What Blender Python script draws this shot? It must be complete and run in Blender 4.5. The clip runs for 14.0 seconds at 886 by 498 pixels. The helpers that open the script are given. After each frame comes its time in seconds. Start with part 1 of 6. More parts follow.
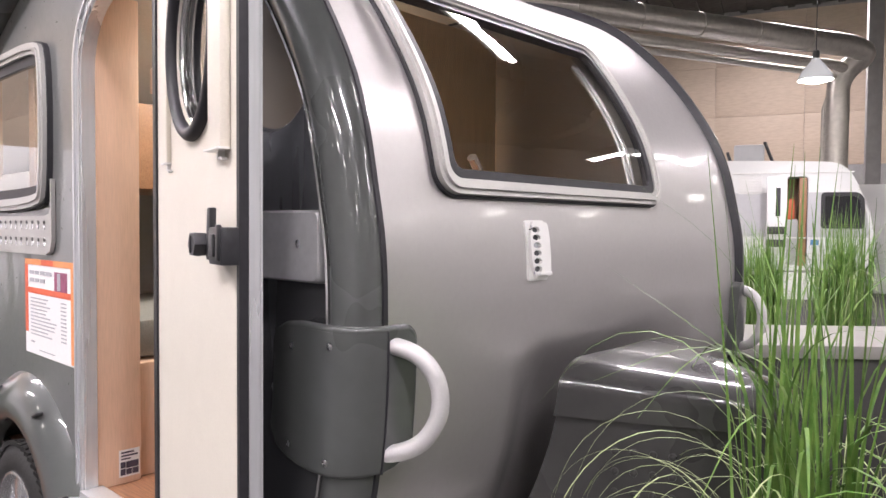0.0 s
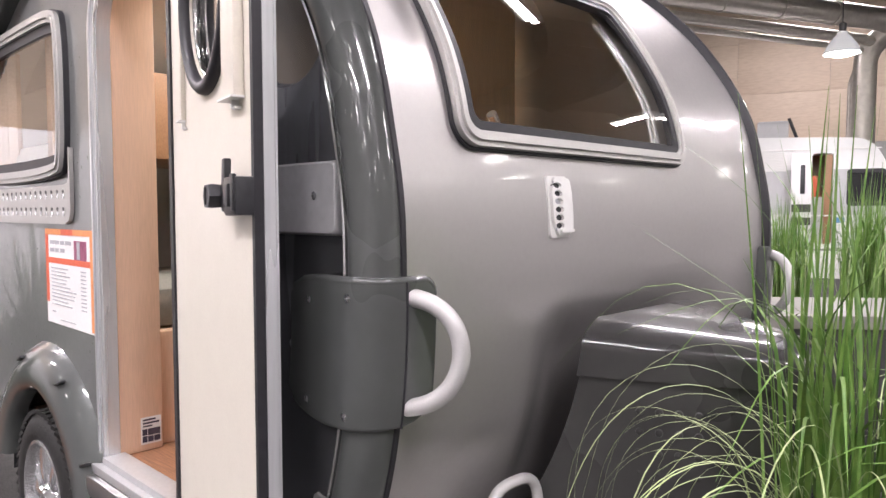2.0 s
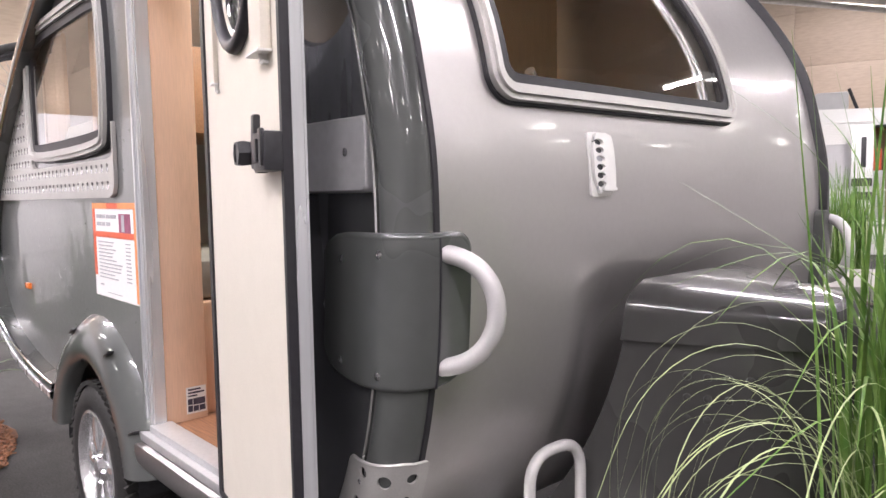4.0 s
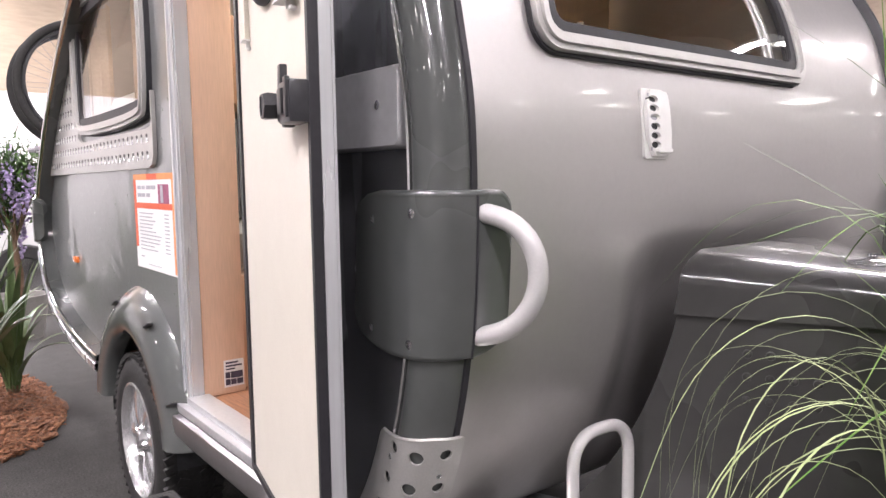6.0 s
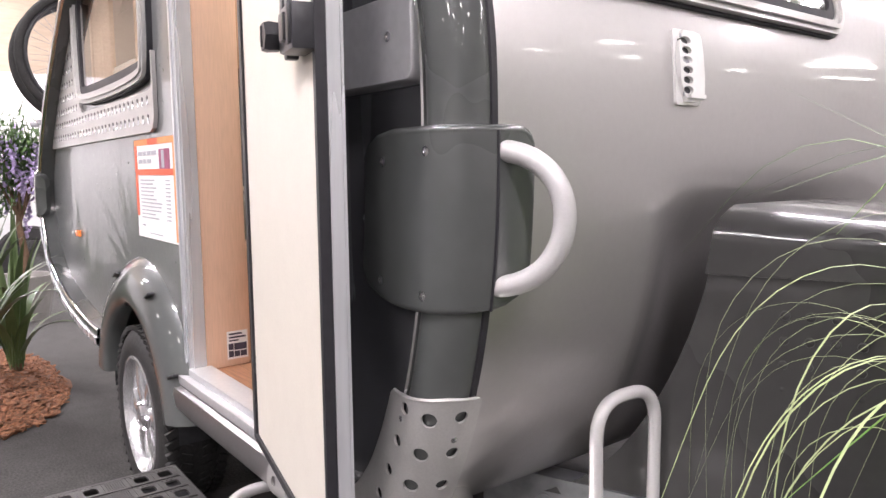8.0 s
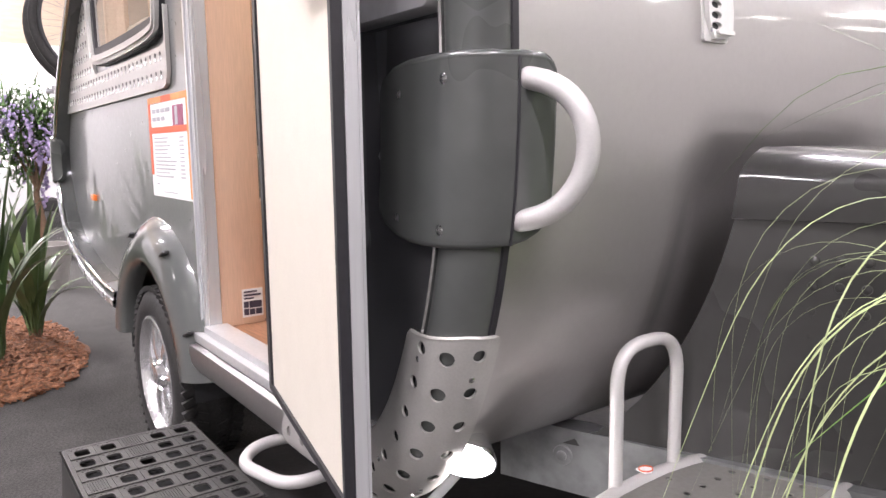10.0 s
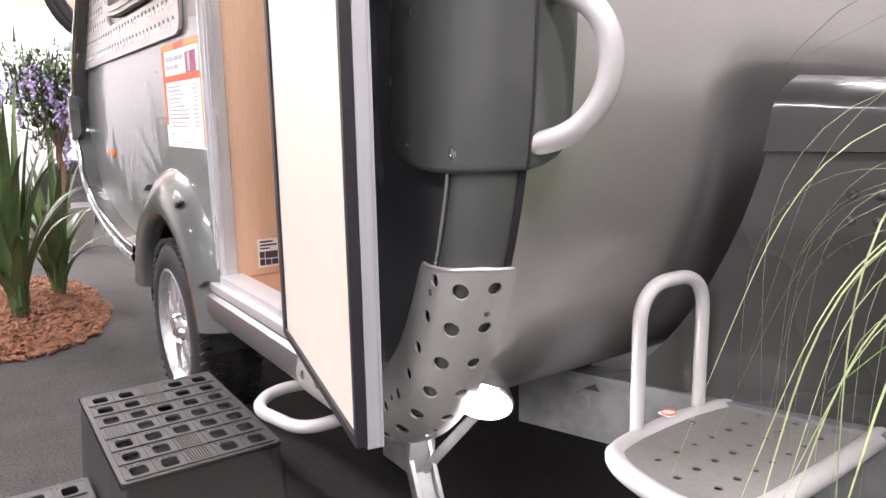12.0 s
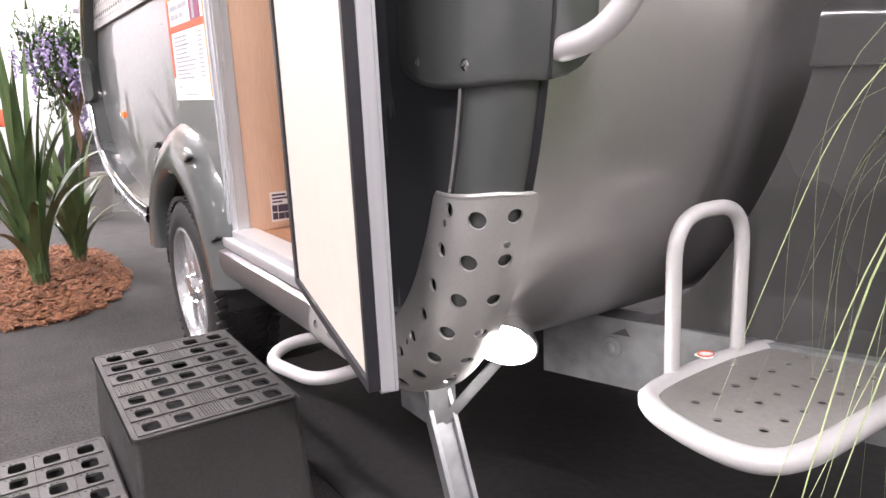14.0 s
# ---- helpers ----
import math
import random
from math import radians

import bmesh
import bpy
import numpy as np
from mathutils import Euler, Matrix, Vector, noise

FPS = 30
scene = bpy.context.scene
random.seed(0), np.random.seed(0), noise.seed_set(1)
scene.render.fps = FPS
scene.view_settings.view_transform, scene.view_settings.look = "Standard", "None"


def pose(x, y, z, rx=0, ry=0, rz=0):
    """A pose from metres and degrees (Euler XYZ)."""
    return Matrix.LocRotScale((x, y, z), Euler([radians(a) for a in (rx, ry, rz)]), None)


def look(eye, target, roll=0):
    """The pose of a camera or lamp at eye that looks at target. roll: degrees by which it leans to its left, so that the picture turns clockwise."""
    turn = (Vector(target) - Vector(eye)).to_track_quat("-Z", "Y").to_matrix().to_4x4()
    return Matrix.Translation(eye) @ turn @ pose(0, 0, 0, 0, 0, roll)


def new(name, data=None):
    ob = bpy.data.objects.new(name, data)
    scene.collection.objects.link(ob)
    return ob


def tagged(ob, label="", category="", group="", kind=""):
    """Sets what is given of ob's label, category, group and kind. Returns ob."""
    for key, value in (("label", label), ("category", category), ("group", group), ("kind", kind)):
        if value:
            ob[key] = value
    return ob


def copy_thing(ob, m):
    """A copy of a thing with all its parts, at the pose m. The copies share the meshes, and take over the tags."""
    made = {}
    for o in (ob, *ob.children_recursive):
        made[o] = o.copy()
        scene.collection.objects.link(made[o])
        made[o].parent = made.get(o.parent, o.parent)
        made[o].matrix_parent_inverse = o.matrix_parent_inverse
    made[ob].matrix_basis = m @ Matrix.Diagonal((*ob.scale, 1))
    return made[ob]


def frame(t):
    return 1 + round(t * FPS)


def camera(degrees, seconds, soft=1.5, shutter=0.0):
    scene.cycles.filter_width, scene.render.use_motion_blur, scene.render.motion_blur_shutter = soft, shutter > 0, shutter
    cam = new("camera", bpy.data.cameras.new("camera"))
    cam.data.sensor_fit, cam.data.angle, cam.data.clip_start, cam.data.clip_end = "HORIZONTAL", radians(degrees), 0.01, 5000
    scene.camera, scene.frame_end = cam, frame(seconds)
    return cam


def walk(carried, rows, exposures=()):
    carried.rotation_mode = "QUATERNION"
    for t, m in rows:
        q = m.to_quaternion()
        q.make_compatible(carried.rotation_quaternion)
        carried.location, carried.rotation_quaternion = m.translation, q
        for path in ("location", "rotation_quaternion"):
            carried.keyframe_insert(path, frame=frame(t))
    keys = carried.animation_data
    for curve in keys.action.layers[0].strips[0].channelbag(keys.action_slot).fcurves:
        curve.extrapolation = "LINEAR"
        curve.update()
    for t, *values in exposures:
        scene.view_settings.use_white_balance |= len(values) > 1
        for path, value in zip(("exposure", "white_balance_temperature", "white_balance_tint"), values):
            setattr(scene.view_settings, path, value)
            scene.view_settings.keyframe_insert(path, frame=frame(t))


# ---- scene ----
cam = camera(63.4, 14.0)
PATH = [
    (0, (0.149, 0.211, 1.327), (-1.216, 1.671, 1.263), 0.4),
    (0.5, (0.144, 0.22, 1.311), (-1.233, 1.669, 1.238), 0.3),
    (1, (0.135, 0.221, 1.298), (-1.248, 1.664, 1.213), 0.1),
    (1.5, (0.13, 0.225, 1.283), (-1.26, 1.659, 1.187), -0.1),
    (2, (0.129, 0.231, 1.271), (-1.273, 1.653, 1.162), -0.1),
    (2.5, (0.126, 0.239, 1.256), (-1.292, 1.644, 1.135), -0.3),
    (3, (0.124, 0.248, 1.244), (-1.311, 1.635, 1.109), -0.6),
    (5.5, (0.086, 0.317, 1.194), (-1.478, 1.549, 1.01), -1.0),
    (6, (0.067, 0.334, 1.18), (-1.506, 1.554, 0.988), -0.8),
    (6.5, (0.045, 0.344, 1.165), (-1.539, 1.551, 0.975), -0.4),
    (7, (0.026, 0.361, 1.144), (-1.562, 1.56, 0.943), -0.3),
    (7.5, (0.009, 0.378, 1.129), (-1.576, 1.579, 0.919), -0.4),
    (8, (-0.005, 0.374, 1.109), (-1.589, 1.575, 0.889), -0.6),
    (10.5, (-0.03, 0.391, 1.035), (-1.64, 1.539, 0.733), -0.8),
    (11, (-0.037, 0.401, 1.021), (-1.653, 1.534, 0.696), -1.0),
    (11.5, (-0.042, 0.408, 1.007), (-1.663, 1.526, 0.66), -0.9),
    (12, (-0.049, 0.414, 0.99), (-1.677, 1.516, 0.621), -1.0),
    (12.5, (-0.059, 0.421, 0.976), (-1.695, 1.505, 0.59), -1.5),
    (13, (-0.068, 0.434, 0.957), (-1.709, 1.502, 0.552), -2.4),
    (13.5, (-0.085, 0.446, 0.94), (-1.733, 1.497, 0.513), -2.9),
    (14, (-0.102, 0.459, 0.925), (-1.751, 1.496, 0.471), -2.6),
]
walk(cam, [(t, look(eye, target, roll)) for t, eye, target, roll in PATH], [(0, -0.02), (3, 0.0), (7, 0.15), (11, 0.32), (14, 0.45)])

# ---- world and light ----
world = bpy.data.worlds.new("hall_air")
scene.world = world
world.use_nodes = True
world.node_tree.nodes["Background"].inputs["Color"].default_value = (0.8, 0.82, 0.9, 1)
world.node_tree.nodes["Background"].inputs["Strength"].default_value = 0.3


# ---- materials ----
def material(name, colour, rough=0.5, metal=0.0, coat=0.0, grain=0.0, scale=40.0, bump=0.0, stretch=(1, 1, 1), second=None,
             dirt=0.0, emit=0.0, vary=0.0, coat_rough=0.05, gloss=0.5):
    """A principled material with noise at two scales in colour, roughness and relief."""
    m = bpy.data.materials.new(name)
    m.use_nodes = True
    nt = m.node_tree
    b = nt.nodes["Principled BSDF"]
    b.inputs["Metallic"].default_value = metal
    b.inputs["Roughness"].default_value = rough
    b.inputs["Coat Weight"].default_value = coat
    b.inputs["Specular IOR Level"].default_value = gloss
    b.inputs["Coat Roughness"].default_value = coat_rough
    if emit:
        b.inputs["Emission Color"].default_value = (*colour, 1)
        b.inputs["Emission Strength"].default_value = emit
    co = nt.nodes.new("ShaderNodeTexCoord")
    mp = nt.nodes.new("ShaderNodeMapping")
    mp.inputs["Scale"].default_value = stretch
    nt.links.new(co.outputs["Object"], mp.inputs["Vector"])
    fine = nt.nodes.new("ShaderNodeTexNoise")
    fine.inputs["Scale"].default_value = scale
    fine.inputs["Detail"].default_value = 6
    wide = nt.nodes.new("ShaderNodeTexNoise")
    wide.inputs["Scale"].default_value = scale / 12
    wide.inputs["Detail"].default_value = 3
    for n in (fine, wide):
        nt.links.new(mp.outputs["Vector"], n.inputs["Vector"])
    mix = nt.nodes.new("ShaderNodeMix")
    mix.data_type = "RGBA"
    c2 = second or tuple(max(0.0, c * (1 - grain)) for c in colour)
    mix.inputs["A"].default_value = (*colour, 1)
    mix.inputs["B"].default_value = (*c2, 1)
    ramp = nt.nodes.new("ShaderNodeValToRGB")
    ramp.color_ramp.elements[0].position, ramp.color_ramp.elements[1].position = 0.35, 0.7
    nt.links.new(fine.outputs["Fac"], ramp.inputs["Fac"])
    nt.links.new(ramp.outputs["Color"], mix.inputs["Factor"])
    mix2 = nt.nodes.new("ShaderNodeMix")
    mix2.data_type = "RGBA"
    mix2.blend_type = "MULTIPLY"
    mix2.inputs["B"].default_value = (1 - dirt, 1 - dirt, 1 - dirt, 1)
    nt.links.new(mix.outputs["Result"], mix2.inputs["A"])
    nt.links.new(wide.outputs["Fac"], mix2.inputs["Factor"])
    out = mix2.outputs["Result"]
    if vary:
        info = nt.nodes.new("ShaderNodeObjectInfo")
        geo = nt.nodes.new("ShaderNodeNewGeometry")
        add = nt.nodes.new("ShaderNodeMath")
        nt.links.new(info.outputs["Random"], add.inputs[0])
        nt.links.new(geo.outputs["Random Per Island"], add.inputs[1])
        hsv = nt.nodes.new("ShaderNodeHueSaturation")
        rng = nt.nodes.new("ShaderNodeMapRange")
        rng.inputs["From Max"].default_value = 2
        rng.inputs["To Min"].default_value = 1 - vary
        rng.inputs["To Max"].default_value = 1 + vary
        nt.links.new(add.outputs[0], rng.inputs["Value"])
        nt.links.new(rng.outputs["Result"], hsv.inputs["Value"])
        nt.links.new(out, hsv.inputs["Color"])
        out = hsv.outputs["Color"]
    nt.links.new(out, b.inputs["Base Color"])
    if not emit:
        r = nt.nodes.new("ShaderNodeMapRange")
        r.inputs["To Min"].default_value = max(0.02, rough - 0.06)
        r.inputs["To Max"].default_value = min(1.0, rough + 0.06)
        nt.links.new(wide.outputs["Fac"], r.inputs["Value"])
        nt.links.new(r.outputs["Result"], b.inputs["Roughness"])
    if bump:
        bn = nt.nodes.new("ShaderNodeBump")
        bn.inputs["Strength"].default_value = bump
        bn.inputs["Distance"].default_value = 0.004
        nt.links.new(fine.outputs["Fac"], bn.inputs["Height"])
        nt.links.new(bn.outputs["Normal"], b.inputs["Normal"])
    return m


def glass(name, tint, rough=0.02, clear=0.5):
    """Tinted acrylic: mostly clear, with a sharp reflection."""
    m = bpy.data.materials.new(name)
    m.use_nodes = True
    nt = m.node_tree
    nt.nodes.remove(nt.nodes["Principled BSDF"])
    gl = nt.nodes.new("ShaderNodeBsdfGlossy")
    gl.inputs["Roughness"].default_value = rough
    tr = nt.nodes.new("ShaderNodeBsdfTransparent")
    tr.inputs["Color"].default_value = (*tint, 1)
    lw = nt.nodes.new("ShaderNodeLayerWeight")
    lw.inputs["Blend"].default_value = 0.5
    pw_ = nt.nodes.new("ShaderNodeMath")
    pw_.operation = "POWER"
    pw_.inputs[1].default_value = 3.5
    nt.links.new(lw.outputs["Facing"], pw_.inputs[0])
    fr = nt.nodes.new("ShaderNodeMapRange")
    fr.inputs["To Min"].default_value = clear
    nt.links.new(pw_.outputs[0], fr.inputs["Value"])
    mx = nt.nodes.new("ShaderNodeMixShader")
    nt.links.new(fr.outputs["Result"], mx.inputs["Fac"])
    nt.links.new(tr.outputs["BSDF"], mx.inputs[1])
    nt.links.new(gl.outputs["BSDF"], mx.inputs[2])
    nt.links.new(mx.outputs["Shader"], nt.nodes["Material Output"].inputs["Surface"])
    return m


SILVER = material("silver_paint", (0.53, 0.512, 0.505), 0.38, 0.75, 0.7, 0.06, 900, 0, dirt=0.05, coat_rough=0.07)
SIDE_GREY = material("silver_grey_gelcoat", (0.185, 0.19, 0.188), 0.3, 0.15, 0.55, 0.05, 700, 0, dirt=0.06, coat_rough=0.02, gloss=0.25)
DARK = material("dark_gelcoat", (0.078, 0.083, 0.08), 0.28, 0.0, 1.0, 0.08, 30, 0, dirt=0.12, coat_rough=0.03, gloss=0.25)
# Nose box: browner than the bands, and darkened for the shade of the grass.
BOX_SHADED_GREY = material("shaded_brown_grey_gelcoat", (0.05, 0.0495, 0.0485), 0.28, 0.0, 1.0, 0.1, 30, 0, dirt=0.15, coat_rough=0.03, gloss=0.25)
PANEL_DARK = material("dark_panel_paint", (0.3, 0.305, 0.32), 0.07, 0.8, 1.0, 0.08, 25, 0, dirt=0.1, coat_rough=0.02)
CHROME = material("chrome", (0.75, 0.75, 0.76), 0.12, 1.0, 0, 0.05, 60)
ALU = material("anodised_aluminium", (0.76, 0.77, 0.79), 0.27, 0.6, 0, 0.1, 120, 0.05, (1, 1, 0.05), dirt=0.1)
ALU_PLATE = material("matt_aluminium_plate", (0.56, 0.55, 0.53), 0.42, 0.55, 0.1, 0.08, 300, 0.05, dirt=0.1)
POWDER = material("silver_grey_powder_coat", (0.52, 0.51, 0.505), 0.4, 0.15, 0.2, 0.06, 400, 0.05, dirt=0.06)
GALV = material("galvanised_steel", (0.40, 0.41, 0.42), 0.45, 0.7, 0, 0.35, 22, 0.1, dirt=0.3)
RUBBER = material("black_rubber", (0.022, 0.021, 0.026), 0.5, 0, 0, 0.3, 60, 0.1, dirt=0.2)
TYRE = material("tyre_rubber", (0.028, 0.027, 0.026), 0.75, 0, 0, 0.4, 90, 0.4, dirt=0.3)
PLASTIC_BLACK = material("black_plastic", (0.03, 0.03, 0.034), 0.38, 0, 0.1, 0.3, 80, 0.1)
PLASTIC_GREY = material("dark_grey_moulded_plastic", (0.058, 0.056, 0.054), 0.5, 0, 0, 0.25, 150, 0.25, dirt=0.25)
PLASTIC_WHITE = material("white_plastic", (0.78, 0.77, 0.75), 0.35, 0, 0.1, 0.04, 50)
CREAM = material("cream_laminate", (0.74, 0.695, 0.61), 0.42, 0, 0.05, 0.04, 220, 0.06, dirt=0.05)
WOOD = material("light_beech_laminate", (0.75, 0.51, 0.36), 0.4, 0, 0.1, 0.12, 50, 0.05, (6, 6, 0.35), dirt=0.06)
WOOD_BROWN = material("brown_wood", (0.36, 0.19, 0.10), 0.4, 0, 0.1, 0.3, 40, 0.05, (0.4, 6, 6), dirt=0.1)
WOOD_FLOOR = material("brown_striped_wood_floor", (0.33, 0.16, 0.09), 0.35, 0, 0.1, 0.5, 30, 0.05, (0.4, 9, 1), dirt=0.1)
FABRIC = material("grey_fabric", (0.34, 0.33, 0.30), 0.9, 0, 0, 0.3, 300, 0.4, dirt=0.2)
FABRIC_DARK = material("dark_stripe_fabric", (0.12, 0.12, 0.13), 0.9, 0, 0, 0.3, 300, 0.4, dirt=0.2)
FABRIC_LIGHT = material("light_stripe_fabric", (0.62, 0.61, 0.58), 0.9, 0, 0, 0.15, 300, 0.4)
CURTAIN = material("beige_curtain", (0.66, 0.5, 0.37), 0.85, 0, 0, 0.15, 120, 0.2)
LINING = material("pale_lining", (0.62, 0.6, 0.57), 0.7, 0, 0, 0.06, 90, 0.05)
GLASS_DARK = glass("smoked_acrylic", (0.93, 0.92, 0.87), 0.015, 0.09)
GLASS = glass("clear_acrylic", (0.8, 0.79, 0.77), 0.015, 0.06)
PAPER = material("white_paper", (0.82, 0.81, 0.80), 0.7, 0, 0, 0.03, 60)
PRINT_RED = material("red_print", (0.72, 0.14, 0.07), 0.6, 0, 0, 0.1, 60)
PRINT_ORANGE = material("orange_print", (0.82, 0.33, 0.13), 0.6, 0, 0, 0.15, 30)
PRINT_GREY = material("grey_print", (0.42, 0.42, 0.45), 0.6, 0, 0, 0.1, 60)
PRINT_DARK = material("dark_print", (0.06, 0.05, 0.08), 0.6, 0, 0, 0.3, 60)
PRINT_PURPLE = material("magenta_print", (0.35, 0.1, 0.18), 0.6, 0, 0, 0.3, 60)
AMBER = material("amber_lens", (0.85, 0.22, 0.05), 0.2, 0, 0.3, 0.05, 60)
CARPET = material("grey_carpet", (0.078, 0.075, 0.07), 0.95, 0, 0, 0.6, 110, 0.8, dirt=0.45)
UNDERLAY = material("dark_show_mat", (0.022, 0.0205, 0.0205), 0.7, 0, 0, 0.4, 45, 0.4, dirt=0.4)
BARK = material("red_brown_bark_chips", (0.2, 0.088, 0.044), 0.85, 0, 0, 0.5, 70, 0.4, vary=0.8)
LEAF = material("grass_green", (0.085, 0.2, 0.03), 0.5, 0, 0.05, 0.35, 30, 0, second=(0.2, 0.32, 0.07), vary=0.45)
LEAF_PALE = material("pale_grass", (0.38, 0.46, 0.22), 0.5, 0, 0, 0.2, 30, 0, vary=0.3)
YUCCA = material("sword_leaf_green", (0.05, 0.088, 0.03), 0.42, 0, 0.1, 0.3, 14, 0, (1, 1, 0.2), second=(0.12, 0.165, 0.065), vary=0.4)
SHRUB = material("shrub_green", (0.06, 0.12, 0.03), 0.55, 0, 0, 0.3, 30, vary=0.5)
BLOSSOM = material("lilac_blossom", (0.5, 0.41, 0.66), 0.6, 0, 0, 0.2, 30, vary=0.3)
TRUNK = material("brown_trunk", (0.16, 0.10, 0.06), 0.85, 0, 0, 0.4, 40, 0.4)
WHITE_WALL = material("white_exhibition_wall", (0.8, 0.79, 0.78), 0.7, 0, 0, 0.03, 8, dirt=0.05)
HALL_WALL = material("plywood_hall_wall", (0.62, 0.50, 0.38), 0.6, 0, 0, 0.2, 7, 0.05, (0.6, 0.6, 3), second=(0.54, 0.43, 0.33), dirt=0.2, vary=0.04)
HALL_PALE = material("pale_grey_hall_wall", (0.55, 0.54, 0.53), 0.65, 0, 0, 0.1, 6, dirt=0.15)
HALL_GREY = material("grey_hall_panel", (0.33, 0.32, 0.31), 0.6, 0, 0, 0.15, 6, dirt=0.2)
CEILING = material("dark_steel_deck", (0.16, 0.155, 0.15), 0.7, 0.2, 0, 0.3, 6, dirt=0.3)
DUCT = material("zinc_duct", (0.66, 0.62, 0.56), 0.35, 0.6, 0, 0.15, 10, dirt=0.2)
CARAVAN_WHITE = material("white_caravan_paint", (0.78, 0.78, 0.77), 0.3, 0, 0.3, 0.03, 12, dirt=0.05)
CARAVAN_GREY = material("light_grey_decal", (0.5, 0.5, 0.51), 0.35, 0, 0.2, 0.05, 12)
COUNTER = material("pale_stone_counter", (0.3, 0.288, 0.268), 0.5, 0, 0, 0.12, 30, dirt=0.1)
POT = material("dark_clay_pot", (0.09, 0.085, 0.08), 0.6, 0, 0, 0.3, 40, 0.2)
GLOW = material("lamp_glow", (1.0, 0.97, 0.92), 0.5, emit=40)
GLOW_SPOT = material("spot_glow", (1.0, 0.95, 0.97), 0.5, emit=30)


# ---- builders ----
def part(name, bm, mat, parent=None, label="", smooth=True):
    """Links a bmesh as one mesh object under a thing or a part."""
    me = bpy.data.meshes.new(name)
    bmesh.ops.recalc_face_normals(bm, faces=bm.faces[:])
    bm.to_mesh(me)
    bm.free()
    for m in (mat if isinstance(mat, (list, tuple)) else [mat]):
        me.materials.append(m)
    if smooth:
        me.polygons.foreach_set("use_smooth", [True] * len(me.polygons))
        me.set_sharp_from_angle(angle=radians(38))
    ob = new(name, me)
    if parent:
        ob.parent = parent
        ob.matrix_parent_inverse = parent.matrix_world.inverted() if parent.type != "EMPTY" else Matrix.Translation(-parent.location)
    if label:
        ob["label"] = label
    return ob


def thing(name, at, label, category, group="", kind=""):
    ob = new(name)
    ob.location = at
    return tagged(ob, label, category, group, kind)


def box(bm, lo, hi, bevel=0.0, m=None):
    """A bevelled box between two corners."""
    r = bmesh.ops.create_cube(bm, size=1)
    vs = r["verts"]
    c = [(a + b) / 2 for a, b in zip(lo, hi)]
    d = [abs(b - a) for a, b in zip(lo, hi)]
    bmesh.ops.transform(bm, matrix=Matrix.LocRotScale(c, None, d), verts=vs)
    if bevel:
        es = list({e for v in vs for e in v.link_edges})
        r = bmesh.ops.bevel(bm, geom=es, offset=bevel, segments=2, profile=0.6, affect="EDGES", clamp_overlap=True)
        vs = list({v for f in r["faces"] for v in f.verts} | {v for v in vs if v.is_valid})
    if m is not None:
        bmesh.ops.transform(bm, matrix=m, verts=vs)
    return vs


def solid_box(name, lo, hi, mat, parent=None, bevel=0.004, m=None, label=""):
    bm = bmesh.new()
    box(bm, lo, hi, bevel, m)
    return part(name, bm, mat, parent, label)


def tube(bm, pts, r, n=12, closed=False, flat=1.0, ends=None):
    """A round bar along points; ends: radii factors at the start and end."""
    pts = [Vector(p) for p in pts]
    k = len(pts)
    rings, up = [], None
    for i, p in enumerate(pts):
        a = pts[(i - 1) % k] if closed or i else p
        b = pts[(i + 1) % k] if closed or i < k - 1 else p
        t = (b - a).normalized()
        if up is None:
            up = t.orthogonal().normalized()
        up = (up - t * up.dot(t)).normalized()
        side = t.cross(up)
        rr = r if not ends else r * (ends[0] + (ends[1] - ends[0]) * i / (k - 1))
        rings.append([bm.verts.new(p + rr * (math.cos(2 * math.pi * j / n) * up + flat * math.sin(2 * math.pi * j / n) * side)) for j in range(n)])
    for i in range(k if closed else k - 1):
        a, b = rings[i], rings[(i + 1) % k]
        for j in range(n):
            bm.faces.new((a[j], a[(j + 1) % n], b[(j + 1) % n], b[j]))
    if not closed:
        bm.faces.new(rings[0][::-1])
        bm.faces.new(rings[-1])


def rounded(pts, r, n=6):
    """A path through points with rounded corners."""
    pts = [Vector(p) for p in pts]
    out = [pts[0]]
    for a, p, b in zip(pts, pts[1:], pts[2:]):
        u, v = (a - p), (b - p)
        k = min(r, u.length * 0.49, v.length * 0.49)
        s, e = p + u.normalized() * k, p + v.normalized() * k
        out += [s.lerp(p, t).lerp(p.lerp(e, t), t) for t in [i / n for i in range(n + 1)]]
    return out + [pts[-1]]


def lathe(bm, rings, n=32, m=None, a0=0.0, a1=2 * math.pi):
    """Turns (radius, height) pairs round z."""
    full = abs(a1 - a0 - 2 * math.pi) < 1e-6
    k = n if full else n + 1
    rows = []
    for r, z in rings:
        rows.append([bm.verts.new((r * math.cos(a0 + (a1 - a0) * j / n), r * math.sin(a0 + (a1 - a0) * j / n), z)) for j in range(k)])
    for a, b in zip(rows, rows[1:]):
        for j in range(n):
            q = (a[j], a[(j + 1) % k], b[(j + 1) % k], b[j])
            bm.faces.new(q)
    vs = [v for row in rows for v in row]
    if m is not None:
        bmesh.ops.transform(bm, matrix=m, verts=vs)
    return vs


def inside(p, poly):
    x, y = p
    c = False
    for (x0, y0), (x1, y1) in zip(poly, poly[1:] + poly[:1]):
        if (y0 > y) != (y1 > y) and x < (x1 - x0) * (y - y0) / (y1 - y0) + x0:
            c = not c
    return c


def oval(cx, cy, rx, ry, n=20, power=2.0):
    out = []
    for i in range(n):
        a = 2 * math.pi * i / n
        c, s = math.cos(a), math.sin(a)
        out.append((cx + rx * math.copysign(abs(c) ** (2 / power), c), cy + ry * math.copysign(abs(s) ** (2 / power), s)))
    return out


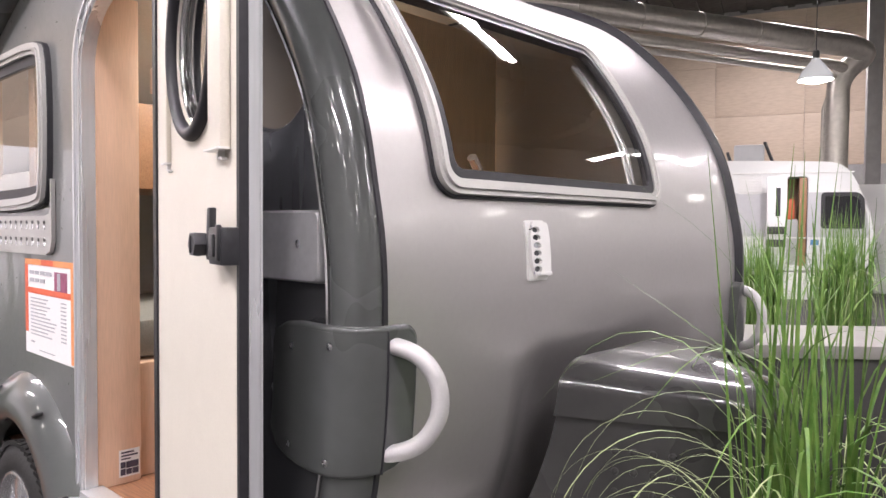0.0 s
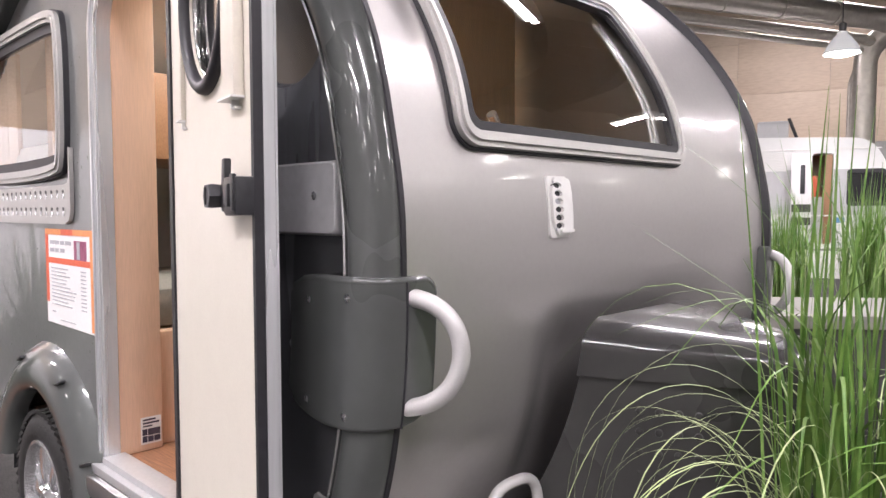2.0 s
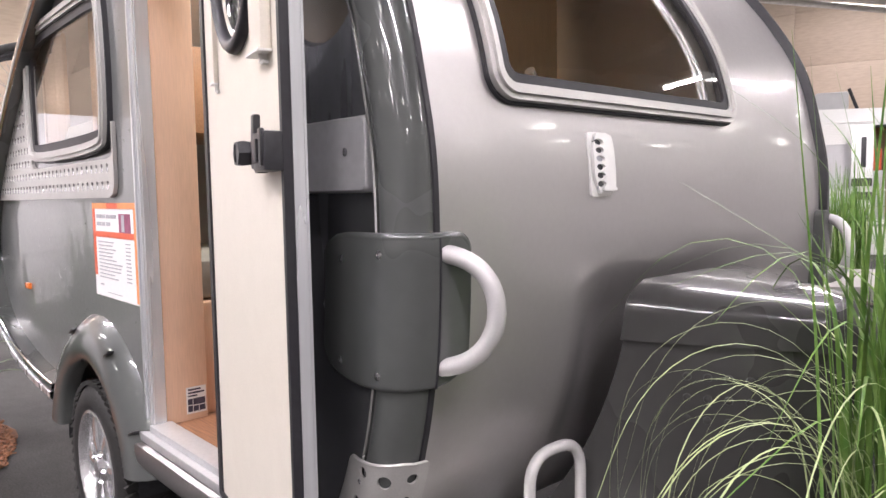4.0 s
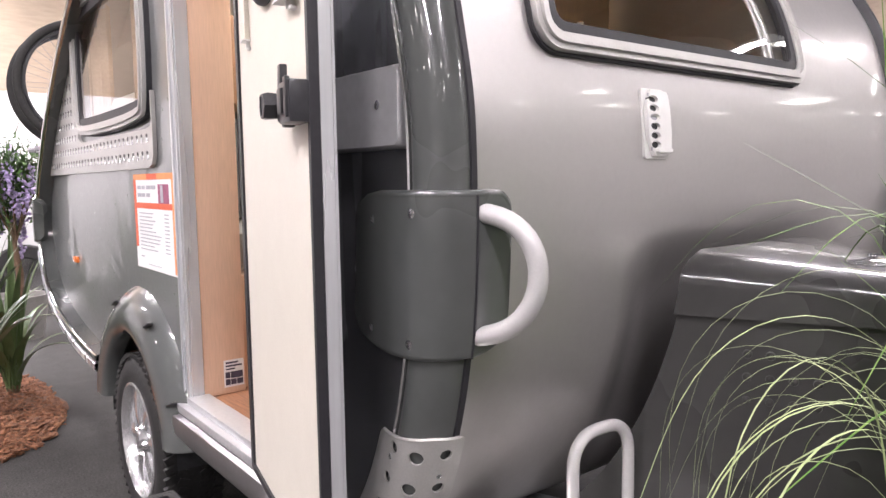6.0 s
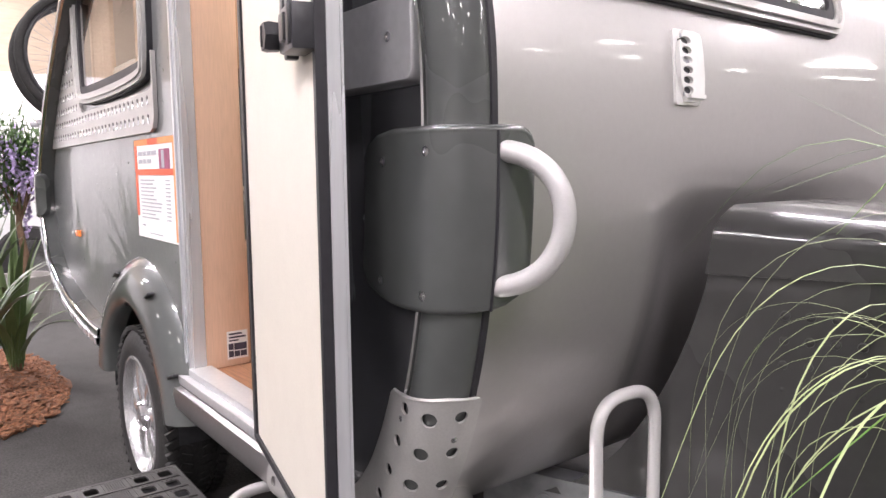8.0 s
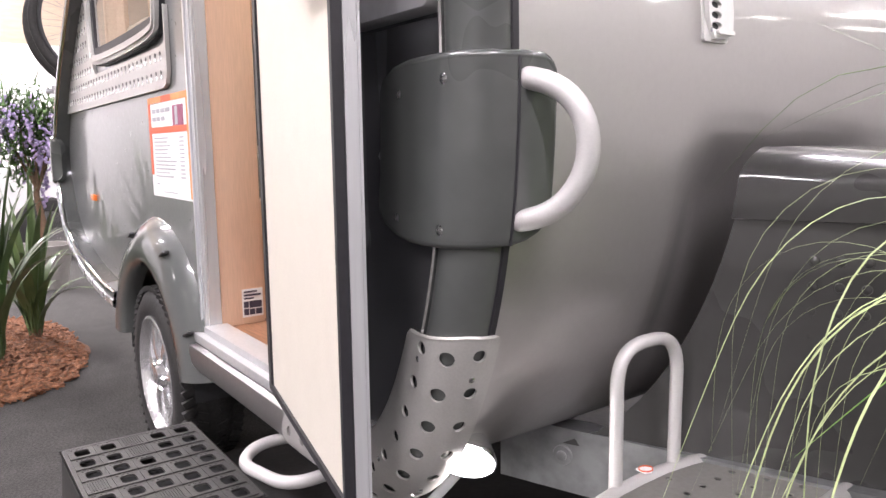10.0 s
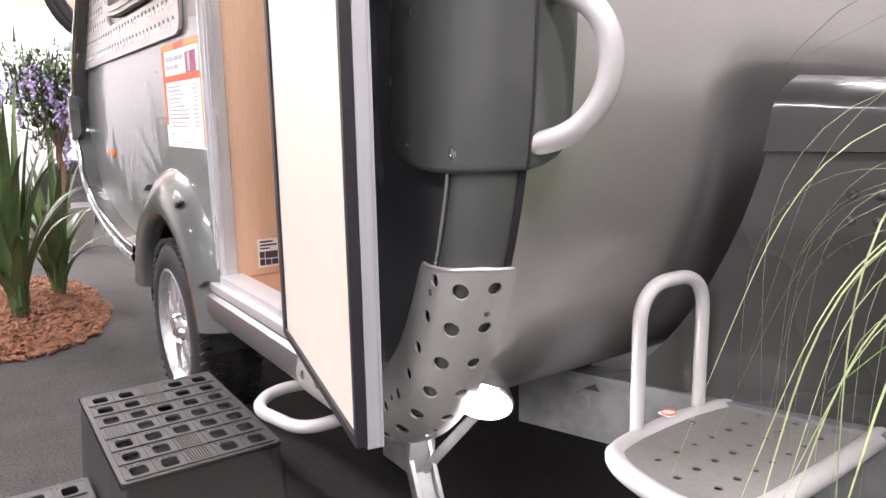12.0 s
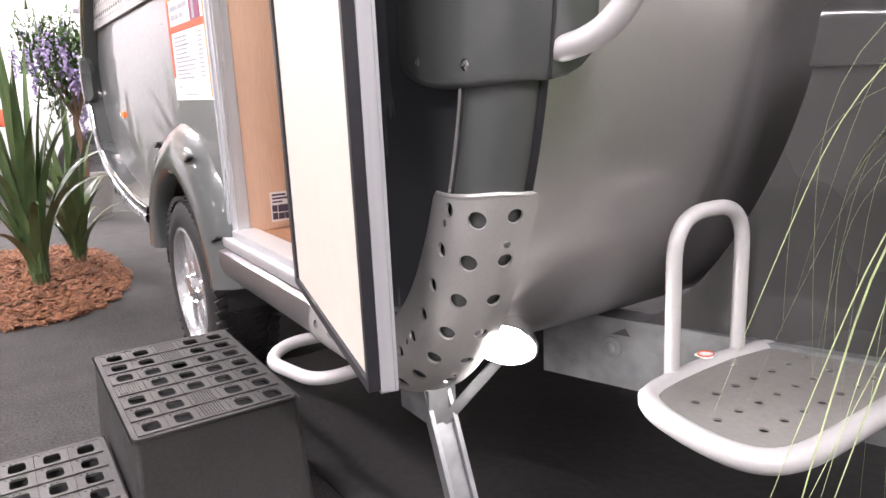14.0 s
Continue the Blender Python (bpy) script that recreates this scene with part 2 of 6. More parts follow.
def round_rect(x0, y0, x1, y1, r, n=5):
    out = []
    rr = r if isinstance(r, (list, tuple)) else [r] * 4
    for (cx, cy, a0), q in zip(((x1, y1, 0), (x0, y1, 90), (x0, y0, 180), (x1, y0, 270)), rr):
        sx, sy = (1 if cx == x1 else -1), (1 if cy == y1 else -1)
        for i in range(n + 1):
            a = radians(a0 + 90 * i / n)
            out.append((cx - sx * q + q * math.cos(a), cy - sy * q + q * math.sin(a)))
    return out


def plate(outline, holes, place, thick, step=0.0):
    """A plate with real holes. place(u, v, depth) sets a point of the flat plan in space; thick goes behind the face."""
    from mathutils.geometry import delaunay_2d_cdt
    pts, edges = [], []
    for loop in [outline] + list(holes):
        o = len(pts)
        pts += [Vector(p) for p in loop]
        edges += [(o + i, o + (i + 1) % len(loop)) for i in range(len(loop))]
    if step:
        xs, ys = [p[0] for p in outline], [p[1] for p in outline]
        for i in range(1, int((max(xs) - min(xs)) / step)):
            for j in range(1, int((max(ys) - min(ys)) / step)):
                q = (min(xs) + i * step, min(ys) + j * step)
                if inside(q, outline) and not any(inside(q, h) for h in holes):
                    pts.append(Vector(q))
    vs, es, fs, *_ = delaunay_2d_cdt(pts, edges, [], 0, 1e-6)
    keep = []
    for f in fs:
        c = sum((vs[i] for i in f), Vector((0, 0))) / len(f)
        if inside(c, outline) and not any(inside(c, h) for h in holes):
            keep.append(f)
    bm = bmesh.new()
    top = [bm.verts.new(place(v[0], v[1], 0)) for v in vs]
    bot = [bm.verts.new(place(v[0], v[1], thick)) for v in vs] if thick else top
    used = {}
    for f in keep:
        bm.faces.new([top[i] for i in f])
        if thick:
            bm.faces.new([bot[i] for i in reversed(f)])
        for a, b in zip(f, f[1:] + f[:1]):
            used[(a, b)] = 1
    for a, b in used:
        if thick and (b, a) not in used:
            bm.faces.new((top[b], top[a], bot[a], bot[b]))
    bmesh.ops.delete(bm, geom=[v for v in bm.verts if not v.link_faces], context="VERTS")
    return bm


def screw(parent, at, facing, r=0.006, mat=None, name="screw"):
    bm = bmesh.new()
    z = Vector(facing).normalized().to_track_quat("Z", "Y").to_matrix().to_4x4()
    lathe(bm, [(r * 1.35, -0.002), (r * 1.35, r * 0.1), (r * 1.05, r * 0.3), (r * 0.6, r * 0.38), (r * 0.45, r * 0.12), (0.0001, r * 0.12)], 12, Matrix.Translation(at) @ z)
    return part(name, bm, mat or CHROME, parent)


# ---- the teardrop's side profile ----
NEAR, FAR = 1.0, 2.51            # the two side walls
MID = (NEAR + FAR) / 2
KNOTS = [(-0.71, 1.2), (-0.73, 1.375), (-0.802, 1.612), (-1.0, 1.885), (-1.276, 2.097), (-1.72, 2.24), (-2.25, 2.22), (-2.8, 2.03),
         (-3.35, 1.745), (-3.85, 1.39), (-4.1, 1.08), (-4.07, 0.83), (-3.84, 0.6), (-3.3, 0.475), (-2.6, 0.445), (-1.6, 0.445), (-1.15, 0.445),
         (-0.985, 0.472), (-0.865, 0.57), (-0.775, 0.74), (-0.722, 0.95)]


def spline(knots, n=8):
    out, k = [], len(knots)
    for i in range(k):
        a, b, c, d = (Vector(knots[(i + j) % k]) for j in (-1, 0, 1, 2))
        for j in range(n):
            t = j / n
            out.append(0.5 * ((2 * b) + (c - a) * t + (2 * a - 5 * b + 4 * c - d) * t * t + (3 * b - a - 3 * c + d) * t ** 3))
    return out


RIM = spline(KNOTS)
K = len(RIM)
ARC = [0.0]
for i in range(K):
    ARC.append(ARC[-1] + (RIM[(i + 1) % K] - RIM[i]).length)


def rim_at(s):
    """The rim's point and inward normal at the arc length s (upwards from the front's middle)."""
    s %= ARC[-1]
    i = int(np.searchsorted(ARC, s, "right")) - 1
    i = min(i, K - 1)
    t = (s - ARC[i]) / (ARC[i + 1] - ARC[i])
    p = RIM[i].lerp(RIM[(i + 1) % K], t)
    d0 = RIM[(i + 1) % K] - RIM[i - 1]
    d1 = RIM[(i + 2) % K] - RIM[i]
    d = d0.normalized().lerp(d1.normalized(), t).normalized()
    return p, Vector((-d[1], d[0]))


def front_s(z):
    """The arc length of the front at height z."""
    lo, hi = -0.95, 1.2
    for _ in range(40):
        mid = (lo + hi) / 2
        lo, hi = (mid, hi) if rim_at(mid)[0][1] < z else (lo, mid)
    return lo


def inset(d, n=None):
    out = []
    for i in range(K):
        t = (RIM[(i + 1) % K] - RIM[i - 1]).normalized()
        out.append(RIM[i] + d * Vector((-t[1], t[0])))
    return out


class Section:
    """A cross-section of the rim: points (depth inwards, y), walked by length."""

    def __init__(self, pts):
        self.p = [Vector(p) for p in pts]
        self.l = [0.0]
        for a, b in zip(self.p, self.p[1:]):
            self.l.append(self.l[-1] + (b - a).length)

    def at(self, v):
        v = min(max(v, 0), self.l[-1] - 1e-6)
        i = int(np.searchsorted(self.l, v, "right")) - 1
        t = (v - self.l[i]) / (self.l[i + 1] - self.l[i])
        p = self.p[i].lerp(self.p[i + 1], t)
        d = (self.p[i + 1] - self.p[i]).normalized()
        return p, Vector((d[1], -d[0]))

    def put(self, s, v, depth=0.0):
        (d, y), n = self.at(v)
        d, y = d + n[0] * depth, y + n[1] * depth
        p, inw = rim_at(s)
        q = p + inw * d
        return Vector((q[0], y, q[1]))


def smooth_section(pts, n=5):
    """Rounds a section with a spline through its points."""
    out = []
    for i in range(len(pts) - 1):
        a, b, c, d = (Vector(pts[min(max(i + j, 0), len(pts) - 1)]) for j in (-1, 0, 1, 2))
        for j in range(n):
            t = j / n
            out.append(0.5 * ((2 * b) + (c - a) * t + (2 * a - 5 * b + 4 * c - d) * t * t + (3 * b - a - 3 * c + d) * t ** 3))
    return out + [Vector(pts[-1])]


def sweep(section, mirror=False, k0=0, k1=K):
    """Sweeps a closed section of (depth, y) round the rim."""
    bm = bmesh.new()
    rows = []
    whole = k1 - k0 == K
    for i in range(k0, k1 + (0 if whole else 1)):
        t = (RIM[(i + 1) % K] - RIM[(i - 1) % K]).normalized()
        n = Vector((-t[1], t[0]))
        row = []
        for d, y in section:
            q = RIM[i % K] + n * d
            row.append(bm.verts.new((q[0], NEAR + FAR - y if mirror else y, q[1])))
        rows.append(row)
    m = len(section)
    for a, b in zip(rows, rows[1:] + ([rows[0]] if whole else [])):
        for j in range(m):
            bm.faces.new((a[j], a[(j + 1) % m], b[(j + 1) % m], b[j]))
    return bm


# ---- hall ----
floor = solid_box("floor", (-30, -18, -0.2), (22, 34, 0), CARPET, None, 0)
tagged(floor, "dark grey needle-felt carpet of an exhibition hall", "floor", kind="structure")
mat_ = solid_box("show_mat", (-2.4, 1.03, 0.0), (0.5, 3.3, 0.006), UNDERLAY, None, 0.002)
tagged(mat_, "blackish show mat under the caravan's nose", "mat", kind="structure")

RIGHT = Vector((0.95, 0.31, 0))       # along the hall's far wall
AWAY = Vector((-0.31, 0.95, 0))


def in_hall(a, b, z=0.0):
    """A place a metres along the far wall and b metres towards it, from the clip's first stand."""
    return Vector((0.15, 0.21, 0)) + RIGHT * a + AWAY * b + Vector((0, 0, z))


HALL = Matrix.Translation((0.15, 0.21, 0)) @ Matrix.Rotation(math.atan2(RIGHT.y, RIGHT.x), 4, "Z")

wall_far = thing("wall_north", in_hall(0, 24), "plywood-clad hall wall in beige panels over a grey plinth", "wall", kind="structure")
wall_far.matrix_world = HALL @ Matrix.Translation((0, 24, 0))
bpy.context.view_layer.update()


def child(ob, parent):
    ob.parent = parent
    ob.matrix_parent_inverse = parent.matrix_world.inverted()
    return ob


bm = bmesh.new()
box(bm, (-26, 24.05, 0), (26, 24.3, 8.2), 0, HALL)
child(part("backing", bm, HALL_GREY), wall_far)
bm = bmesh.new()
box(bm, (-26, 23.96, 0), (26, 24.05, 3.2), 0.01, HALL)
child(part("plinth", bm, HALL_GREY), wall_far)
shared = None
for row in range(3):
    for col in range(-6, 8):
        if shared is None:
            bm = bmesh.new()
            box(bm, (-1.247, -0.03, -0.772), (1.247, 0.03, 0.772), 0.004)
            ob = part("panel", bm, HALL_WALL)
            shared = ob.data
        else:
            ob = new("panel", shared)
        ob.matrix_world = HALL @ Matrix.Translation((col * 2.5 - 0.6, 24.01 - 0.004 * (row % 2), 3.98 + row * 1.55))
        child(ob, wall_far)
# Out of view; east and south stand near and pale to brighten reflections.
for name, lo, hi in (("wall_west", (-26.3, -14, 0), (-26, 24, 8.2)), ("wall_east", (10, -11, 0), (10.3, 24, 8.2)), ("wall_south", (-26, -11.3, 0), (10, -11, 8.2))):
    bm = bmesh.new()
    box(bm, lo, hi, 0, HALL)
    tagged(part(name, bm, HALL_PALE), "plain pale grey wall closing the hall, out of view", "wall", kind="structure")
bm = bmesh.new()
box(bm, (-26.3, -11.3, 8.0), (10.3, 24.3, 8.2), 0, HALL)
for i in range(14):
    box(bm, (-26, -10.5 + 2.4 * i, 7.7), (10, -10.35 + 2.4 * i, 8.0), 0, HALL)
for i in range(54):
    box(bm, (-25.6 + 0.66 * i, -11, 7.93), (-25.4 + 0.66 * i, 24, 8.0), 0, HALL)
tagged(part("ceiling", bm, CEILING), "dark ribbed steel hall ceiling with beams", "ceiling", kind="structure")

# pipes and ducts along the far wall
duct = thing("ventilation_duct", in_hall(0, 17.6, 5.2), "long zinc ventilation pipes running along the hall wall", "duct")
duct.matrix_world = HALL @ Matrix.Translation((0, 17.6, 5.2))
for k, r, dx in ((0.0, 0.22, 0.0), (0.34, 0.1, 0.28), (0.5, 0.06, 0.42)):
    bm = bmesh.new()
    z = 4.98 - k
    tube(bm, rounded([(-9.3, 4.6, z), (-3.75 - dx, 16.4, z), (-3.6 - dx, 16.75, z - 0.1), (-4.1 - 0.6 * dx, 16.7, z - 0.5), (-4.12 - 0.6 * dx, 16.7, 0.3)], 0.4, 8), r, 16)
    child(part("pipe", bm, DUCT), duct)
for t in range(9):
    c = Vector((-9.3, 4.6, 4.98)).lerp(Vector((-3.75, 16.4, 4.98)), 0.1 + 0.1 * t)
    bm = bmesh.new()
    tube(bm, [c - Vector((0.0106, 0.0226, 0)), c + Vector((0.0106, 0.0226, 0))], 0.235, 20)
    child(part("pipe_collar", bm, DUCT), duct)
bm = bmesh.new()
box(bm, (1.75, 18.6, 0), (2.05, 19.0, 7.75), 0.02, HALL)
tagged(part("column", bm, HALL_GREY), "grey steel hall column", "column", kind="structure")

# lamps
SHADE_IN = material("lamp_shade_acrylic", (0.8, 0.8, 0.82), 0.25, 0, 0.2, 0.05, 20, emit=0.35)


def bell_lamp(p, power):
    at_ = HALL @ Vector(p)
    ob = thing("pendant_lamp", at_, "clear acrylic bell-shaped pendant hall lamp, switched on", "lamp", "hall pendant lamps")
    bpy.context.view_layer.update()
    bm = bmesh.new()
    lathe(bm, [(0.07, 0.34), (0.08, 0.30), (0.13, 0.25), (0.22, 0.12), (0.27, 0.0), (0.262, 0.0), (0.21, 0.12), (0.12, 0.24), (0.06, 0.29)], 28, Matrix.Translation(at_))
    child(part("shade", bm, SHADE_IN), ob)
    bm = bmesh.new()
    k = 1.0 if power else 0.62
    lathe(bm, [(0.0001, -0.05), (0.12 * k, -0.035), (0.2 * k, -0.01), (0.24 * k, 0.02), (0.0001, 0.03)], 24, Matrix.Translation(at_))
    child(part("diffuser", bm, GLOW), ob)
    bm = bmesh.new()
    lathe(bm, [(0.05, 0.33), (0.055, 0.46), (0.03, 0.48), (0.0001, 0.48)], 14, Matrix.Translation(at_))
    child(part("ballast_cap", bm, PLASTIC_BLACK), ob)
    bm = bmesh.new()
    tube(bm, [at_ + Vector((0, 0, 0.45)), Vector((at_.x, at_.y, 8.04))], 0.008, 6)
    child(part("cord", bm, PLASTIC_BLACK), ob)
    if power:
        li = bpy.data.lights.new("bell_light", "SPOT")
        li.energy, li.color, li.shadow_soft_size, li.spot_size, li.spot_blend = power, (1.0, 0.91, 0.985), 0.2, radians(150), 0.6
        lo = new("pendant_light", li)
        lo.matrix_world = Matrix.Translation(at_ + Vector((0, 0, -0.07)))


bell_lamp((0.5, 13.0, 3.7), 400)
for p in ((6.0, 3.6, 4.8), (8.2, 12.0, 4.8), (-7, 8.6, 4.6), (-7.5, 1.6, 4.8), (7, 3.2, 4.8), (5.5, -6, 4.8), (-0.5, -7.5, 4.8), (-12.5, 4.5, 4.8), (-11, -5, 4.8)):
    bell_lamp(p, 450)
for i, p in enumerate(((-3.4, -3.6, 4.6), (0.2, -3.2, 4.7), (3.6, -4.0, 4.6), (8.4, -1.6, 4.5), (8.8, 2.2, 4.7), (8.0, -8.6, 4.6), (3.0, -9.4, 4.6), (-4.4, -9.0, 4.6), (9.2, 6.4, 4.6), (-7.6, -7.4, 4.7), (-14, -1.2, 4.6), (-9.4, -2.2, 4.6), (-9.0, -9.6, 4.6), (-1.4, -6.2, 4.7), (1.6, -6.6, 4.5), (-3.6, -6.4, 4.6), (5.8, -8.2, 4.6), (5.6, -2.4, 4.6), (-6.2, -4.6, 4.5), (6.6, 6.4, 4.4), (9.0, 8.2, 4.6), (4.6, 8.4, 4.6), (9.2, 10.6, 4.4), (6.8, 10.9, 4.5), (9.4, 13.2, 4.5), (9.3, 4.4, 4.4), (7.6, 14.6, 4.5))):
    bell_lamp(p, 0)


def tube_light(p, length, turn, power):
    at_ = HALL @ Vector(p)
    ob = thing("fluorescent_light", at_, "long hanging fluorescent light with a white reflector", "lamp", "hall fluorescent lights")
    ob.rotation_euler = (0, 0, radians(turn))
    bpy.context.view_layer.update()
    m = ob.matrix_world
    bm = bmesh.new()
    box(bm, (-length / 2, -0.1, 0.03), (length / 2, 0.1, 0.1), 0.02, m)
    child(part("housing", bm, PLASTIC_WHITE), ob)
    for y in (-0.05, 0.05):
        bm = bmesh.new()
        tube(bm, [m @ Vector((-length / 2 + 0.05, y, 0)), m @ Vector((length / 2 - 0.05, y, 0))], 0.025, 10)
        child(part("tube", bm, GLOW), ob)
    for x in (-length / 3, length / 3):
        bm = bmesh.new()
        tube(bm, [m @ Vector((x, 0, 0.1)), m @ Vector((x, 0, 8.04 - at_.z))], 0.006, 6)
        child(part("wire", bm, GALV), ob)
    li = bpy.data.lights.new("tube_glow", "AREA")
    li.shape, li.size, li.size_y, li.energy, li.color = "RECTANGLE", length, 0.12, power, (1.0, 0.91, 0.985)
    lo = new("fluorescent_glow", li)
    lo.matrix_world = m @ Matrix.Translation((0, 0, -0.05))


# The last two, out of view, are added to brighten the west end.
for p, length, turn, power in (
        ((0.15, 5.3, 5.2), 1.4, 40, 150), ((-0.75, 5.0, 5.2), 1.4, 40, 60), ((6.2, 9.5, 5.4), 1.4, 15, 170), ((-5.0, 4.2, 5.2), 2.6, 15, 340),
        ((3.2, 4.0, 5.2), 1.4, 14, 80), ((-3.0, -1.5, 5.2), 2.6, 15, 340), ((3.2, -1.5, 5.2), 2.6, 15, 380), ((-8.5, 1.5, 5.2), 2.6, 15, 340),
        ((0.5, -5.5, 5.2), 2.6, 15, 340), ((0.5, 19.5, 7.2), 2.6, 15, 600), ((-5.5, 13.0, 6.6), 2.6, 15, 340), ((-12.5, -1.0, 5.6), 2.6, 15, 260), ((-12.0, 4.5, 5.6), 2.6, 15, 180)):
    tube_light(p, length, turn, power)

# ---- the teardrop caravan ----
van = thing("teardrop_caravan", (-2.3, MID, 0), "small silver-grey teardrop caravan with dark edge bands and open door", "caravan")
bpy.context.view_layer.update()

# outer skin of the front, roof and tail, with the opening of the front window
WIN = (1.205, 1.425, 2.015, 1.845)     # y, z, y, z of the opening


def skin(depth, y0, y1):
    pts = inset(depth)
    ring = []
    for i, p in enumerate(pts):
        q = pts[(i + 1) % K]
        ring.append((p[0], p[1]))
        if p[0] > -1.3:
            for z in (WIN[1], WIN[3]):
                if p[1] < z < q[1]:
                    t = (z - p[1]) / (q[1] - p[1])
                    ring.append((p[0] + (q[0] - p[0]) * t, z))
    cols = sorted({y0, y0 + 0.01, 2.2, 2.25, 2.3, 2.35, 2.4, 2.45, WIN[0], WIN[2], y1 - 0.01, y1} | {round(WIN[0] + 0.045 * i, 4) for i in range(1, 18)} | {round(1.30 + 0.02 * i, 4) + 0.003 for i in range(14)})
    bm = bmesh.new()

    def fair(y):
        """The skin runs out almost flush with the far edge band."""
        t = min(1.0, max(0.0, (y - 2.15) / 0.33))
        return 0.02 * t * t * (3 - 2 * t)

    def shade_hollow(y, z):
        """Depth of the hollow added behind the nose box to darken the skin there."""
        def ease(t):
            t = min(1.0, max(0.0, t))
            return t * t * (3 - 2 * t)
        return 0.05 * ease((MID - abs(y - MID) - 1.37) / 0.16) * ease((1.10 - z) / 0.16) * ease((z - 0.5) / 0.25)

    rows = [[bm.verts.new((x - (shade_hollow(y, z) if x > -1.0 and z > 0.5 else 0.0) + (fair(y) if x > -1.4 and z > 0.6 else 0.0), y, z)) for y in cols] for x, z in ring]
    n = len(ring)
    for i in range(n):
        (x0, z0), (x1, z1) = ring[i], ring[(i + 1) % n]
        if z0 < 0.53 and z1 < 0.53 and x0 < -1.0 and x0 > -3.3:
            continue
        for j in range(len(cols) - 1):
            mid_z, mid_y = (z0 + z1) / 2, (cols[j] + cols[j + 1]) / 2
            if x0 > -1.3 and WIN[1] < mid_z < WIN[3] and WIN[0] < mid_y < WIN[2]:
                continue
            bm.faces.new((rows[i][j], rows[i][j + 1], rows[(i + 1) % n][j + 1], rows[(i + 1) % n][j]))
    return bm


part("body_shell", skin(0.035, NEAR + 0.012, FAR - 0.012), SILVER, van, "silver metallic painted front, roof and tail skin")
part("inner_lining", skin(0.065, NEAR + 0.03, FAR - 0.03), LINING, van, "pale inner lining")

# dark moulded bands round both side walls, with chrome and rubber strips; on the door side they stop at the sill and the fender
BAND = smooth_section([(0.078, 0.945), (0.066, 0.934), (0.045, 0.932), (0.02, 0.942), (0.004, 0.962), (0.0, 0.985), (0.006, 0.995)], 3)
loop = [(d, y) for d, y in BAND] + [(0.05, 1.016), (0.078, 1.005)]
K_SILL = min(range(K), key=lambda i: (RIM[i] - Vector((-1.27, 0.445))).length) - K
K_TAIL = min(range(K), key=lambda i: (RIM[i] - Vector((-2.92, 0.455))).length)
part("edge_band", sweep(loop, False, K_SILL, K_TAIL), DARK, van, "glossy dark grey moulded edge band")
part("edge_band", sweep(loop, True), DARK, van, "glossy dark grey moulded edge band")
for mirror in (False, True):
    span = (0, K) if mirror else (K_SILL, K_TAIL)
    part("chrome_strip", sweep([(0.0785, 0.942), (0.0775, 0.934), (0.0745, 0.931), (0.0715, 0.933), (0.072, 0.942)], mirror, *span), CHROME, van, "thin chrome strip")
    part("rubber_strip", sweep([(-0.003, 0.988), (-0.003, 0.997), (0.003, 1.003), (0.034, 1.013), (0.034, 1.0), (0.004, 0.986)], mirror, *span), RUBBER, van, "black rubber strip")

# near side wall: silver plate with doorway, window and wheel opening
DOORWAY = round_rect(-2.0, 0.55, -1.375, 1.955, [0.06, 0.2, 0.008, 0.008], 8)
SIDE_WINDOW = [(-3.14, 1.418), (-2.305, 1.418), (-2.27, 1.45), (-2.27, 1.815), (-2.305, 1.845), (-2.7, 1.845), (-3.08, 1.845), (-3.165, 1.79), (-3.168, 1.45)]
WHEEL_X, WHEEL_R = -2.48, 0.30


def arch(r, x=WHEEL_X, z=0.31, a0=0, a1=180, n=24, low=0.36, squash=1.0):
    out = [(x + r * math.cos(radians(a0 + (a1 - a0) * i / n)), z + squash * r * math.sin(radians(a0 + (a1 - a0) * i / n))) for i in range(n + 1)]
    return out


side = [(p[0], p[1]) for p in inset(0.074)]
arch_hole = [(x, max(z, 0.525)) for x, z in arch(0.40, a0=36, a1=144)]


def side_place(u, v, d):
    return Vector((u, NEAR + d, v))


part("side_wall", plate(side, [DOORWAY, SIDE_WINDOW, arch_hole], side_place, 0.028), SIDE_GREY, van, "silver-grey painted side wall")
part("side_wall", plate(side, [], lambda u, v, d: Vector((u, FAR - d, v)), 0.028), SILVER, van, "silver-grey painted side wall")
front_side = [p for p in side if p[0] > -1.372]
up = [p for p in front_side if p[1] >= 1.2]
down = [p for p in front_side if p[1] < 1.2]
loop2 = sorted(down, key=lambda p: math.atan2(p[1] - 1.2, p[0] + 1.372)) + sorted(up, key=lambda p: math.atan2(p[1] - 1.2, p[0] + 1.372))
loop2 += [(-1.372, loop2[-1][1]), (-1.372, loop2[0][1])]
part("front_side_panel", plate(loop2, [], lambda u, v, d: Vector((u, 0.966 + d, v)), 0.032), PANEL_DARK, van, "glossy dark grey panel ahead of the doorway")

# floor pan and interior shell
solid_box("floor_pan", (-3.6, NEAR + 0.02, 0.50), (-1.02, FAR - 0.02, 0.535), PLASTIC_BLACK, van, 0.003)
solid_box("cabin_floor", (-3.5, NEAR + 0.03, 0.536), (-1.1, FAR - 0.04, 0.55), WOOD_FLOOR, van, 0.001, label="brown striped wood floor")

# doorway frame of aluminium profiles, sill and skirt

